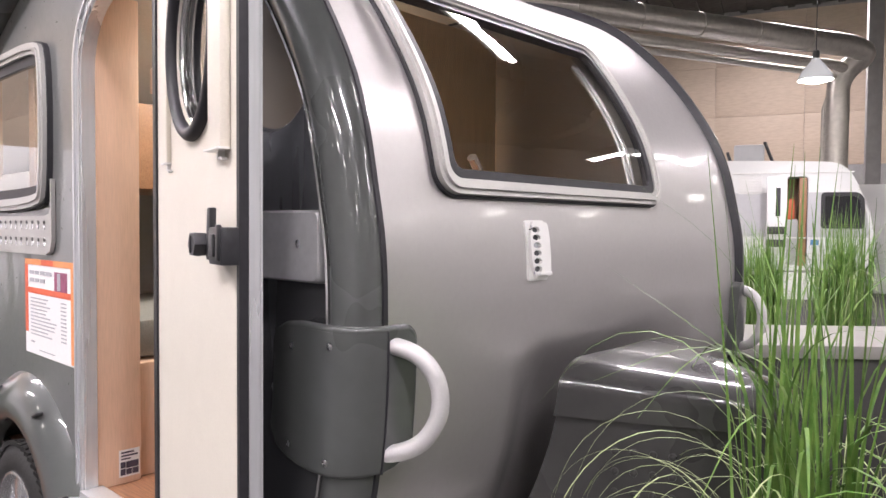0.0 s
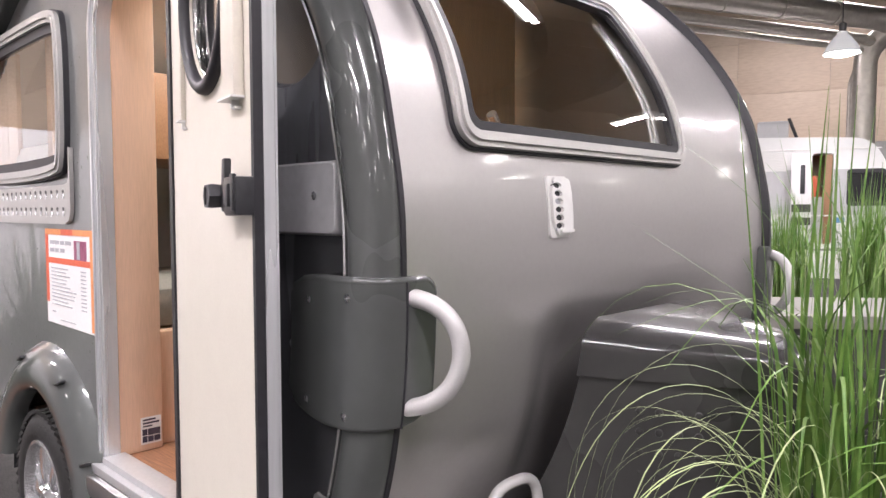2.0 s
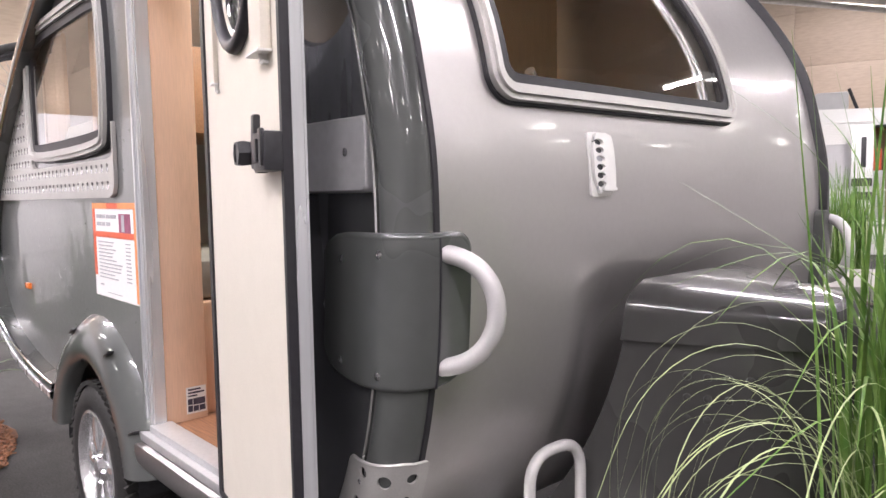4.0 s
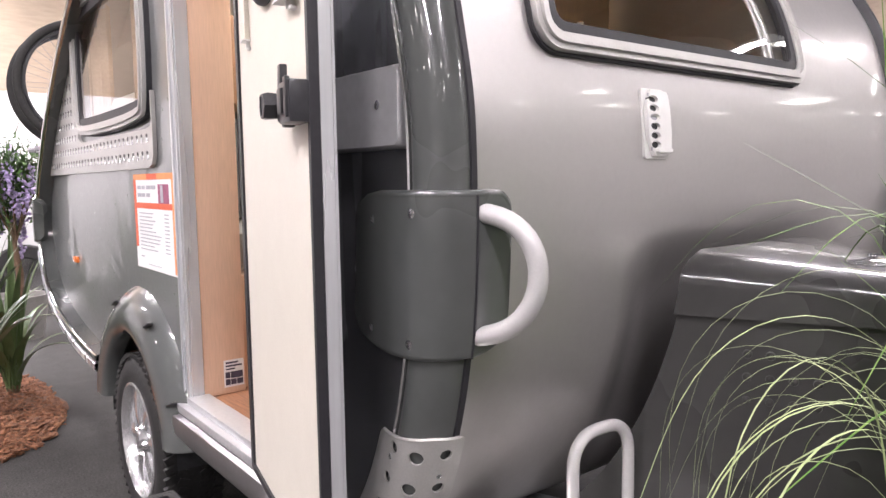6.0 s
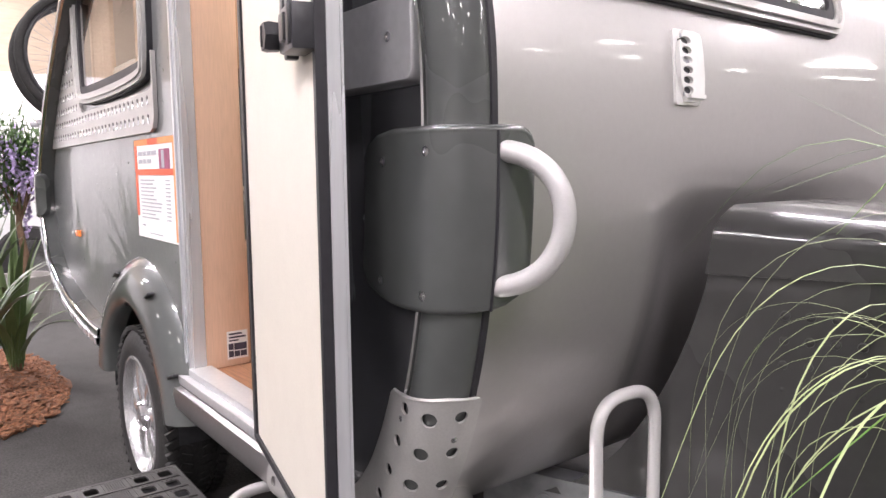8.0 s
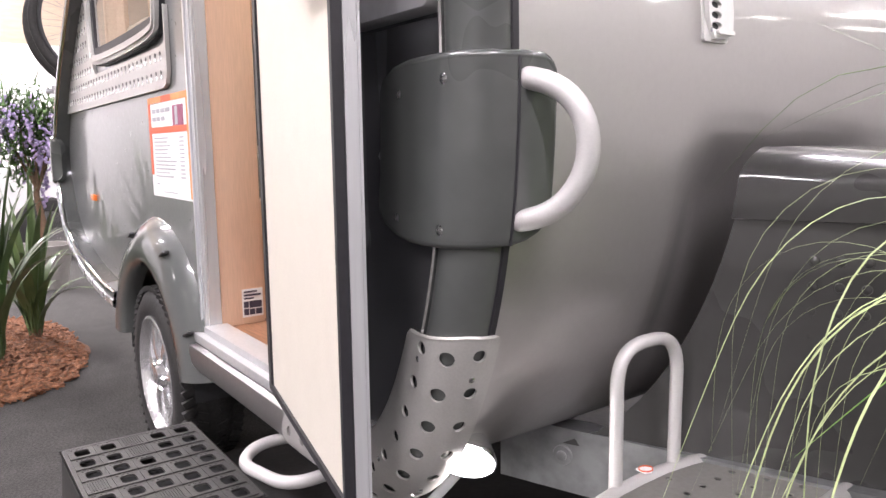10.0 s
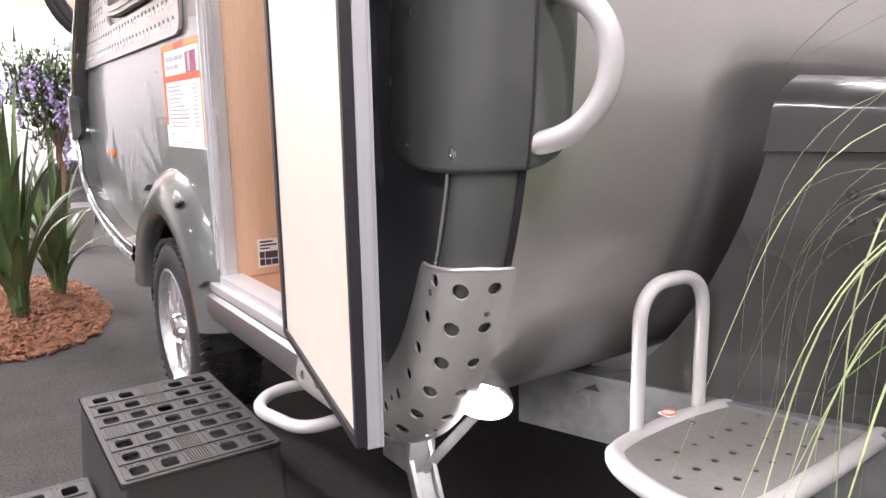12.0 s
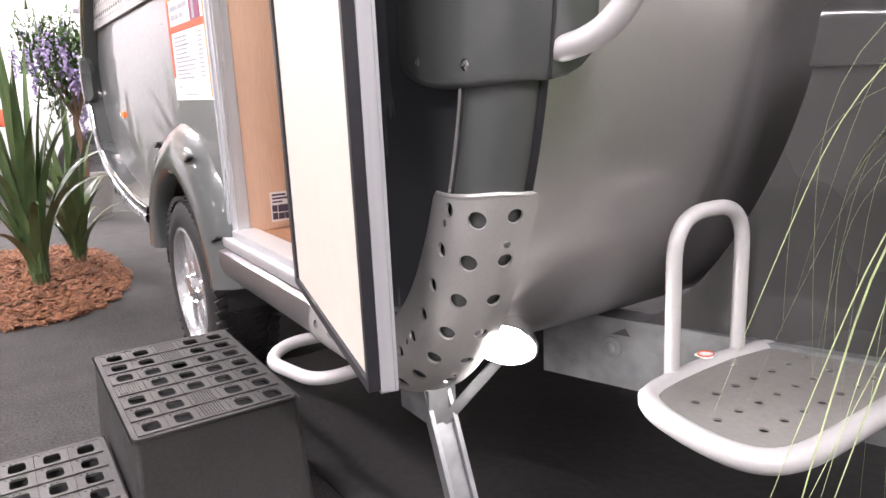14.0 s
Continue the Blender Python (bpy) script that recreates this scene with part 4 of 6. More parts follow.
for a in range(2):
    lathe(bm, [(0.385, -0.02), (0.385, 0.3)], 32, Matrix.Translation((WHEEL_X, 1.0, 0.31)) @ Matrix.Rotation(radians(-90), 4, "X"), 0, math.pi) if a == 0 else None
bmesh.ops.transform(bm, matrix=Matrix.Translation((WHEEL_X, 0, 0.31)) @ Matrix.Scale(-1, 4, (0, 0, 1)) @ Matrix.Translation((-WHEEL_X, 0, -0.31)), verts=bm.verts[:])
part("wheel_box", bm, PLASTIC_BLACK, van)

wheel = thing("wheel", (WHEEL_X, 1.06, WHEEL_R), "", "")
wheel.parent = van
wheel.matrix_parent_inverse = Matrix.Translation(-van.location)
wheel["label"] = "silver alloy wheel with black road tyre"
bpy.context.view_layer.update()
WM = Matrix.Translation((WHEEL_X, 0.965, WHEEL_R)) @ Matrix.Rotation(radians(90), 4, "X")
bm = bmesh.new()
lathe(bm, [(0.196, -0.185), (0.212, -0.195), (0.26, -0.195), (0.288, -0.18), (0.298, -0.16), (0.3, -0.1), (0.298, -0.035), (0.288, -0.012), (0.26, 0.004), (0.22, 0.006), (0.2, -0.004)], 56, WM)
for i in range(56):
    for k, zz in enumerate((-0.175, -0.13, -0.06, -0.02)):
        m = WM @ Matrix.Rotation(2 * math.pi * (i + 0.5 * (k % 2)) / 56, 4, "Z") @ Matrix.Translation((0.3, 0, zz)) @ Matrix.Rotation(0.4 if k % 2 else -0.4, 4, "X")
        box(bm, (-0.012, -0.011, -0.018), (0.003, 0.011, 0.018), 0, m)
tyre = part("tyre", bm, TYRE)
tyre.parent = wheel
tyre.matrix_parent_inverse = wheel.matrix_world.inverted()
rimob = bmesh.new()
lathe(rimob, [(0.2, -0.18), (0.19, -0.15), (0.176, -0.12), (0.172, -0.03), (0.184, -0.006), (0.193, 0.004), (0.202, 0.002), (0.2, -0.01)], 56, WM)
lathe(rimob, [(0.0001, 0.0), (0.028, 0.0), (0.034, -0.006), (0.05, -0.012), (0.062, -0.03), (0.062, -0.06), (0.0001, -0.06)], 36, WM)
for i in range(6):
    a = 2 * math.pi * i / 6
    m = WM @ Matrix.Rotation(a, 4, "Z")
    spoke = []
    for r, w, zf in ((0.045, 0.026, -0.016), (0.09, 0.03, -0.012), (0.135, 0.04, -0.016), (0.178, 0.062, -0.02)):
        spoke.append([rimob.verts.new(m @ Vector((r, s_ * w * q, zf - dz))) for s_, q, dz in ((-1, 1, 0.03), (-1, 0.85, 0.006), (-1, 0.4, 0), (1, 0.4, 0), (1, 0.85, 0.006), (1, 1, 0.03))])
    for p, q in zip(spoke, spoke[1:]):
        for j in range(5):
            rimob.faces.new((p[j], p[j + 1], q[j + 1], q[j]))
rm = part("rim", rimob, material("silver_alloy", (0.72, 0.72, 0.73), 0.22, 0.8, 0.3, 0.05, 40), None, "silver six-spoke alloy rim")
rm.parent = wheel
rm.matrix_parent_inverse = wheel.matrix_world.inverted()
bm = bmesh.new()
lathe(bm, [(0.17, -0.14), (0.0001, -0.14)], 32, WM)
dr = part("brake_drum", bm, PLASTIC_BLACK)
dr.parent = wheel
dr.matrix_parent_inverse = wheel.matrix_world.inverted()
for i in range(5):
    a = 2 * math.pi * i / 5
    bm = bmesh.new()
    lathe(bm, [(0.009, -0.02), (0.009, 0.002), (0.006, 0.006), (0.0001, 0.006)], 6, WM @ Matrix.Translation((0.048 * math.cos(a), 0.048 * math.sin(a), -0.008)))
    nt_ = part("wheel_bolt", bm, CHROME)
    nt_.parent = wheel
    nt_.matrix_parent_inverse = wheel.matrix_world.inverted()
wheel2 = copy_thing(wheel, Matrix.Translation((WHEEL_X, FAR + NEAR - 1.06, WHEEL_R)) @ Matrix.Rotation(math.pi, 4, "Z"))
solid_box("axle", (WHEEL_X - 0.03, 1.15, 0.27), (WHEEL_X + 0.03, FAR - 0.15, 0.33), GALV, van, 0.005)

# front window: frame and smoked pane on the curved skin


def on_front(y, s, depth=0.0):
    p, n = rim_at(s)
    q = p + n * (0.035 + depth)
    return Vector((q[0], y, q[1]))


def front_outline(g, r):
    s0, s1 = front_s(WIN[1]) - g, front_s(WIN[3]) + g
    o = round_rect(WIN[0] - g, s0, WIN[2] + g, s1, r, 8)
    out = []
    for a, b in zip(o, o[1:] + o[:1]):
        k = max(1, int(math.hypot(b[0] - a[0], b[1] - a[1]) / 0.03))
        out += [(a[0] + (b[0] - a[0]) * j / k, a[1] + (b[1] - a[1]) * j / k) for j in range(k)]
    return out


fw = part("front_window", plate(front_outline(0.034, 0.05), [front_outline(0.004, 0.03)], lambda u, v, d: on_front(u, v, d - 0.02), 0.03), ALU_PLATE, van, "silver-framed front window with smoked bulging pane")
part("window_seal", plate(front_outline(0.039, 0.054), [front_outline(0.031, 0.048)], lambda u, v, d: on_front(u, v, d - 0.008), 0.012), RUBBER, fw)
part("window_rib", plate(front_outline(0.024, 0.042), [front_outline(0.015, 0.036)], lambda u, v, d: on_front(u, v, d - 0.027), 0.01), ALU_PLATE, fw)
part("inner_seal", plate(front_outline(0.006, 0.032), [front_outline(-0.016, 0.022)], lambda u, v, d: on_front(u, v, d - 0.016), 0.02), RUBBER, fw)
p_ = part("pane", plate(front_outline(0.0, 0.03), [], lambda u, v, d: on_front(u, v, d - 0.012), 0, 0.04), GLASS_DARK, fw, "smoked acrylic pane")
p_.visible_shadow = False
bm = bmesh.new()
tube(bm, [(-0.95, 1.54, 1.415), (-0.93, 1.46, 1.485)], 0.012, 10)
part("window_stay", bm, CHROME, fw, "chrome window stay")
for y0_, y1_ in ((1.96, 1.985), (1.99, 2.005)):
    bm = bmesh.new()
    tube(bm, [on_front((y0_ + y1_) / 2, front_s(WIN[1] + 0.03 + 0.37 * i / 8), 0.03) for i in range(9)], 0.006, 8)
    part("blind_rail", bm, ALU, fw)

# small vent plate with six holes
VZ = front_s(1.281)
vo = [(1.470 - 0.042, VZ - 0.062), (1.470 + 0.02, VZ - 0.062), (1.470 + 0.026, VZ - 0.04), (1.470 + 0.026, VZ + 0.05), (1.470 + 0.018, VZ + 0.062), (1.470 - 0.042, VZ + 0.062)]
vent = part("vent_plate", plate(chaikin(vo, 1), [oval(1.470 - 0.022, VZ + 0.044 - 0.0172 * i, 0.0138, 0.0066, 18) for i in range(6)], lambda u, v, d: on_front(u, v, d - 0.014), 0.008), PLASTIC_WHITE, van, "white plastic vent plate with six oval holes")
part("vent_base", plate(round_rect(1.470 - 0.045, VZ - 0.067, 1.470 + 0.022, VZ + 0.066, 0.006), [], lambda u, v, d: on_front(u, v, d - 0.006), 0.006), PLASTIC_WHITE, vent)
# Discs in the holes, all but one black, put their inner dark into colour.
for i in range(6):
    part("vent_hole", plate(oval(1.470 - 0.022, VZ + 0.044 - 0.0172 * i, 0.0138, 0.0066, 18), [], lambda u, v, d: on_front(u, v, d - 0.0075), 0.001), PLASTIC_BLACK if i not in (2,) else PRINT_GREY, vent)

part("vent_slider", plate(round_rect(1.470 - 0.024, VZ - 0.056, 1.470 + 0.02, VZ - 0.049, 0.002, 3), [], lambda u, v, d: on_front(u, v, d - 0.02), 0.008), PLASTIC_WHITE, vent)
for dz in (0.05, -0.05):
    part("vent_screw", plate(oval(1.470 - 0.037, VZ + dz, 0.0018, 0.004, 10), [], lambda u, v, d: on_front(u, v, d - 0.0155), 0.002), PRINT_GREY, vent)

# amber side marker, rear corner handle
bm = bmesh.new()
box(bm, (-3.50, 0.986, 0.835), (-3.43, 1.002, 0.862), 0.006)
part("side_marker", bm, AMBER, van, "amber side marker light")
PADB = Section(smooth_section([(0.12, 0.955), (0.08, 0.922), (0.04, 0.918), (0.0, 0.945), (-0.016, 0.985), (-0.016, 1.03)], 4))
rear_s = min(range(K), key=lambda i: (RIM[i] - Vector((-4.1, 1.0))).length)
rs = ARC[rear_s]
o = round_rect(0, rs - 0.15, PADB.l[-1], rs + 0.15, 0.04)
rear_pad = part("rear_pad", plate(o, [], lambda u, v, d: PADB.put(v, u, d), 0.03, 0.02), DARK, van, "dark grey moulded rear corner pad")
bm = bmesh.new()
tube(bm, rounded([(-4.09, 0.99, 1.12), (-4.17, 1.0, 1.12), (-4.2, 1.01, 1.0), (-4.17, 1.0, 0.9), (-4.09, 0.99, 0.9)], 0.08), 0.0165, 14)
part("grab_handle", bm, POWDER, rear_pad, "pale grey D-shaped grab handle")
tail_k = min(range(K), key=lambda i: (RIM[i] - Vector((-4.07, 0.83))).length)
tail_e = min(range(K), key=lambda i: (RIM[i] - Vector((-2.9, 0.455))).length)
bm = sweep([(-0.004, 0.955), (-0.007, 0.975), (-0.007, 1.0), (0.0, 1.012), (0.02, 0.985), (0.046, 0.935), (0.044, 0.926), (0.02, 0.928)], False, tail_k, tail_e)
part("tail_guard", bm, ALU, van, "silver lower tail trim")

# far grab handle on the other front corner
bm = bmesh.new()
PADF = lambda s_, u, d=0.0: (lambda q: Vector((q[0], NEAR + FAR - q[1], q[2])))(PAD.put(s_, u, d))
far_pad = part("grab_pad", plate(round_rect(0, z0, pw, z1, [0.02, 0.085, 0.085, 0.02], 7), [], lambda u, v, d: PADF(v, u, d), 0.03, 0.02), DARK, van, "dark grey moulded pad screwed over the edge band")
bm.free()
bm = bmesh.new()
tube(bm, [Vector((x, NEAR + FAR - y, z)) for x, y, z in GRIP], 0.0145, 14)
part("grab_handle", bm, POWDER, far_pad, "pale grey D-shaped grab handle")

# chassis: A-frame, corner steady, spot lamp, side loop
for sgn in (-1, 1):
    bm = bmesh.new()
    a, b = Vector((-1.25, MID + sgn * 0.50, 0)), Vector((-0.35, MID + sgn * 0.16, 0))
    if sgn < 0:
        a, b = Vector((-1.11, 1.315, 0)), Vector((-0.35, 1.60, 0))
    d = (b - a).normalized()
    nrm = Vector((-d[1], d[0], 0))
    m = Matrix(((d[0], nrm[0], 0, a[0]), (d[1], nrm[1], 0, a[1]), (0, 0, 1, 0), (0, 0, 0, 1)))
    bm.free()
    bm = plate([(-0.004, 0.37), (0.05, 0.37), (0.05, 0.378), (0.004, 0.378), (0.004, 0.492), (0.05, 0.492), (0.05, 0.5), (-0.004, 0.5)], [], lambda u, v, dd: m @ Vector((dd, u, v)), (b - a).length)
    beam = part("drawbar_beam", bm, GALV, van, "galvanised steel drawbar beam")
    for k in (0.14, 0.34):
        c = a + d * k + Vector((0, 0, 0.445)) - nrm * 0.006
        bm = bmesh.new()
        lathe(bm, [(0.0001, 0.006), (0.0085, 0.006), (0.010, 0.005), (0.0105, 0.003), (0.019, 0.0025), (0.0205, 0.0), (0.0205, -0.003)], 24, Matrix.Translation(c) @ (-nrm).to_track_quat("Z", "Y").to_matrix().to_4x4())
        part("beam_hole", bm, [GALV], beam)
bm = bmesh.new()
tube(bm, [(-0.35, MID, 0.42), (0.32, MID + 0.05, 0.42)], 0.04, 16)
part("tow_bar", bm, GALV, van, "galvanised tow bar")
steady = bmesh.new()
la, lb = Vector((-1.1, 1.045, 0.46)), Vector((-0.955, 1.06, 0.03))
d = (lb - la).normalized()
sd = Vector((0.25, 0.97, 0)).normalized()
up_ = sd.cross(d)
for o, w, t in ((0, 0.022, 0.004), (0.02, 0.004, 0.02), (-0.02, 0.004, 0.02)):
    m = Matrix(((d[0], sd[0], up_[0], la[0]), (d[1], sd[1], up_[1], la[1]), (d[2], sd[2], up_[2], la[2]), (0, 0, 0, 1)))
    box(steady, (0, o - w, -t), ((lb - la).length, o + w, t), 0.001, m)
box(steady, (-1.02, 1.0, 0.006), (-0.89, 1.12, 0.018), 0.003)
leg = part("corner_steady", steady, GALV, van, "galvanised corner steady, wound down")
bm = bmesh.new()
tube(bm, [(-1.066, 1.05, 0.357), (-0.982, 1.125, 0.492)], 0.0095, 8, False, 0.5)
box(bm, (-1.16, 1.02, 0.36), (-1.06, 1.075, 0.47), 0.004)
part("steady_brace", bm, GALV, leg)
spot = bmesh.new()
SPOT = Vector((-0.903, 1.062, 0.543))
aim = Vector((0.56, -0.62, -0.55)).normalized()
sm = Matrix.Translation(SPOT) @ aim.to_track_quat("Z", "Y").to_matrix().to_4x4()
lathe(spot, [(0.0001, -0.05), (0.024, -0.05), (0.038, -0.03), (0.05, -0.004), (0.05, 0.003), (0.047, 0.003), (0.047, -0.002)], 28, sm)
sp = part("spot_lamp", spot, CHROME, van, "small round halogen spot under the front edge, switched on")
bm = bmesh.new()
lathe(bm, [(0.0001, 0.008), (0.03, 0.006), (0.0465, 0.0)], 28, sm)
part("lens", bm, GLOW_SPOT, sp, "glowing lens")
bm = bmesh.new()
tube(bm, [SPOT - aim * 0.04, SPOT + Vector((-0.05, 0.02, 0.05))], 0.008, 8)
part("bracket", bm, PLASTIC_BLACK, sp)
li = bpy.data.lights.new("halogen", "POINT")
li.energy, li.color, li.shadow_soft_size = 3.8, (1.0, 0.93, 0.92), 0.02
lo = new("halogen_light", li)
lo.location = SPOT + aim * 0.03 + Vector((0.0, 0.0, -0.0))

bm = bmesh.new()
tube(bm, rounded([(-1.25, 1.02, 0.412), (-1.262, 0.905, 0.402), (-1.42, 0.868, 0.402), (-1.485, 0.93, 0.406), (-1.46, 1.04, 0.412)], 0.055, 8), 0.013, 14)
part("side_loop", bm, POWDER, van, "pale grey tubular loop under the sill")

# nose box over the drawbar, hugging the front
BOX_PLAN = [(-0.36, 1.655), (-0.325, 1.70), (-0.325, 1.80), (-0.36, 1.845)]


def nose_box(z0_, z1_, grow_, taper, slope=0.0):
    bm = bmesh.new()
    rows = []
    for i in range(13):
        z = z0_ + (z1_ - z0_) * i / 12
        p, nn = rim_at(front_s(z))
        xb = p[0] + 0.012
        k = taper(i / 12)
        ya = 1.474 + 0.44 * (xb + 0.76)
        pts = [(xb, ya - grow_ + k)] + [(x + (grow_ - k) * 0.6, y + (-(grow_ - k) if y < MID else (grow_ - k))) for x, y in BOX_PLAN] + [(xb, 2 * MID - ya + grow_ - k)]
        rows.append([bm.verts.new((x, y, z + slope * (0.006 - 0.2 * (x - xb)) * i / 12)) for x, y in pts])
    for a, b in zip(rows, rows[1:]):
        for j in range(len(a)):
            bm.faces.new((a[j], a[(j + 1) % len(a)], b[(j + 1) % len(a)], b[j]))
    bm.faces.new(rows[0][::-1])
    bm.faces.new(rows[-1])
    return bm


nose = part("nose_box", nose_box(0.47, 0.922, 0.0, lambda t: -0.02 * (1 - t)), BOX_SHADED_GREY, van, "dark grey moulded storage box on the drawbar")
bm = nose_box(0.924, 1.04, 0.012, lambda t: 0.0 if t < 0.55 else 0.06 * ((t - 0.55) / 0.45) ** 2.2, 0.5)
part("lid", bm, BOX_SHADED_GREY, nose, "dark grey lid with rounded rim")
for i in range(4):
    for j in range(6):
        x, z = -0.60 + 0.035 * i, 0.86 - 0.042 * j
        y = 1.474 + 0.44 * (x + 0.76) - 0.002
        bm = bmesh.new()
        lathe(bm, [(0.009, 0), (0.007, 0.004), (0.0001, 0.006)], 10, Matrix.Translation((x, y, z)) @ Vector((0.36, -0.93, 0)).to_track_quat("Z", "Y").to_matrix().to_4x4())
        part("stud", bm, BOX_SHADED_GREY, nose)

# step platform on the drawbar with its hoop
tray_c = chaikin([(-0.748, 1.196), (-0.706, 1.154), (-0.615, 1.135), (-0.55, 1.139), (-0.518, 1.176), (-0.515, 1.27), (-0.54, 1.72), (-0.62, 1.74), (-0.755, 1.475)][::-1], 2)
hl = []
for i in range(5):
    for j in range(9):
        u, v = -0.725 + 0.05 * i, 1.165 + 0.042 * j + (0.0 if i % 2 else 0.021)
        if inside((u, v), tray_c) and all(inside((u + a, v + b), tray_c) for a in (-0.025, 0.025) for b in (-0.025, 0.025)):
            hl.append(oval(u, v, 0.0062, 0.0062, 12))
TRAY_GREY = material("light_grey_tray", (0.24, 0.232, 0.22), 0.5, 0.1, 0.1, 0.12, 120, 0.15, dirt=0.12)
tray = part("step_platform", plate(tray_c, hl, lambda u, v, d: Vector((u, v, 0.494 - d)), 0.003), TRAY_GREY, van, "grey step platform with drain holes and a pale tubular rim")
bm = bmesh.new()
tube(bm, [(u, v, 0.487) for u, v in tray_c], 0.0155, 14, True)
# Added black sheet: puts the dark below the drain holes into colour.
part("tray_hole_shade", plate(tray_c, [], lambda u, v, d: Vector((u, v, 0.482 - d)), 0.003), RUBBER, tray, "black sheet for the dark below the drain holes")
part("tray_rim", bm, POWDER, tray, "pale grey tubular rim")
bm = bmesh.new()
tube(bm, rounded([(-0.755, 1.254, 0.485), (-0.755, 1.252, 0.73), (-0.755, 1.406, 0.73), (-0.755, 1.406, 0.485)], 0.066, 10), 0.0112, 14)
part("hoop", bm, POWDER, tray, "pale grey tubular hoop")
part("warning_sticker", plate([(-0.766, 1.318), (-0.746, 1.318), (-0.742, 1.33), (-0.75, 1.342), (-0.762, 1.336)], [], lambda u, v, d: Vector((u, v, 0.507 - d)), 0.003), PAPER, tray, "white sticker with red rim")
part("sticker_rim", plate(oval(-0.754, 1.329, 0.0115, 0.0135, 20), [oval(-0.754, 1.329, 0.0098, 0.0117, 20)], lambda u, v, d: Vector((u, v, 0.5085 - d)), 0.002), PRINT_RED, tray)

# ---- price sheet taped to the side ----
sheet = thing("price_sheet", (-2.27, 0.985, 0.90), "orange-bordered white price sheet taped to the caravan's side", "sign")
bpy.context.view_layer.update()
SX0, SX1, SZ0, SZ1 = -2.475, -2.046, 0.905, 1.212


def sheet_bar(name, a, b, c, d, mat, lift):
    bm = bmesh.new()
    box(bm, (SX0 + (SX1 - SX0) * a, 0.9985 - 0.0006 * lift, SZ0 + (SZ1 - SZ0) * c), (SX0 + (SX1 - SX0) * b, 0.9995, SZ0 + (SZ1 - SZ0) * d), 0)
    return child(part(name, bm, mat, None, smooth=False), sheet)


sheet_bar("paper", 0, 1, 0, 1, PAPER, 1)
for i, (a, b) in enumerate(((0, 0.35), (0.35, 0.6), (0.6, 1))):
    sheet_bar("border", a, b, 0.94, 1.0, (PRINT_ORANGE, PRINT_RED, PRINT_ORANGE)[i], 3)
for a, b in ((0, 0.06), (0.93, 1)):
    sheet_bar("border", a, b, 0.22 if a == 0 else 0.02, 0.94, PRINT_ORANGE if a else PRINT_RED, 3)
sheet_bar("red_band", 0.06, 0.93, 0.64, 0.70, PRINT_RED, 3)
sheet_bar("photo", 0.62, 0.86, 0.70, 0.89, PRINT_PURPLE, 3)
sheet_bar("photo", 0.68, 0.74, 0.71, 0.88, PRINT_GREY, 4)
for z in (0.86, 0.78):
    for a, b in ((0.1, 0.2), (0.22, 0.3), (0.33, 0.42), (0.44, 0.56)):
        if z > 0.8 or a < 0.4:
            sheet_bar("text_bar", a, b, z - 0.02, z + 0.02, PRINT_GREY, 3)
random.seed(4)
for i in range(11):
    z = 0.59 - 0.038 * i
    sheet_bar("text_bar", 0.12, 0.12 + random.uniform(0.3, 0.55), z - 0.006, z + 0.006, PRINT_GREY, 3)
    sheet_bar("text_bar", 0.74, 0.84, z - 0.006, z + 0.006, PRINT_GREY, 3)
sheet_bar("text_bar", 0.12, 0.2, 0.12, 0.135, PRINT_GREY, 3)
sheet_bar("text_bar", 0.3, 0.62, 0.05, 0.058, PRINT_GREY, 3)

# ---- double step stool ----
stool = thing("step_stool", (-1.75, 0.62, 0), "dark grey plastic double step stool with square drain holes", "step stool")
bpy.context.view_layer.update()
X0, X1 = -2.02, -1.475


HOLLOW_SHADE = material("hollow_shade_black", (0.008, 0.008, 0.009), 0.9, 0, 0, 0.2, 60)


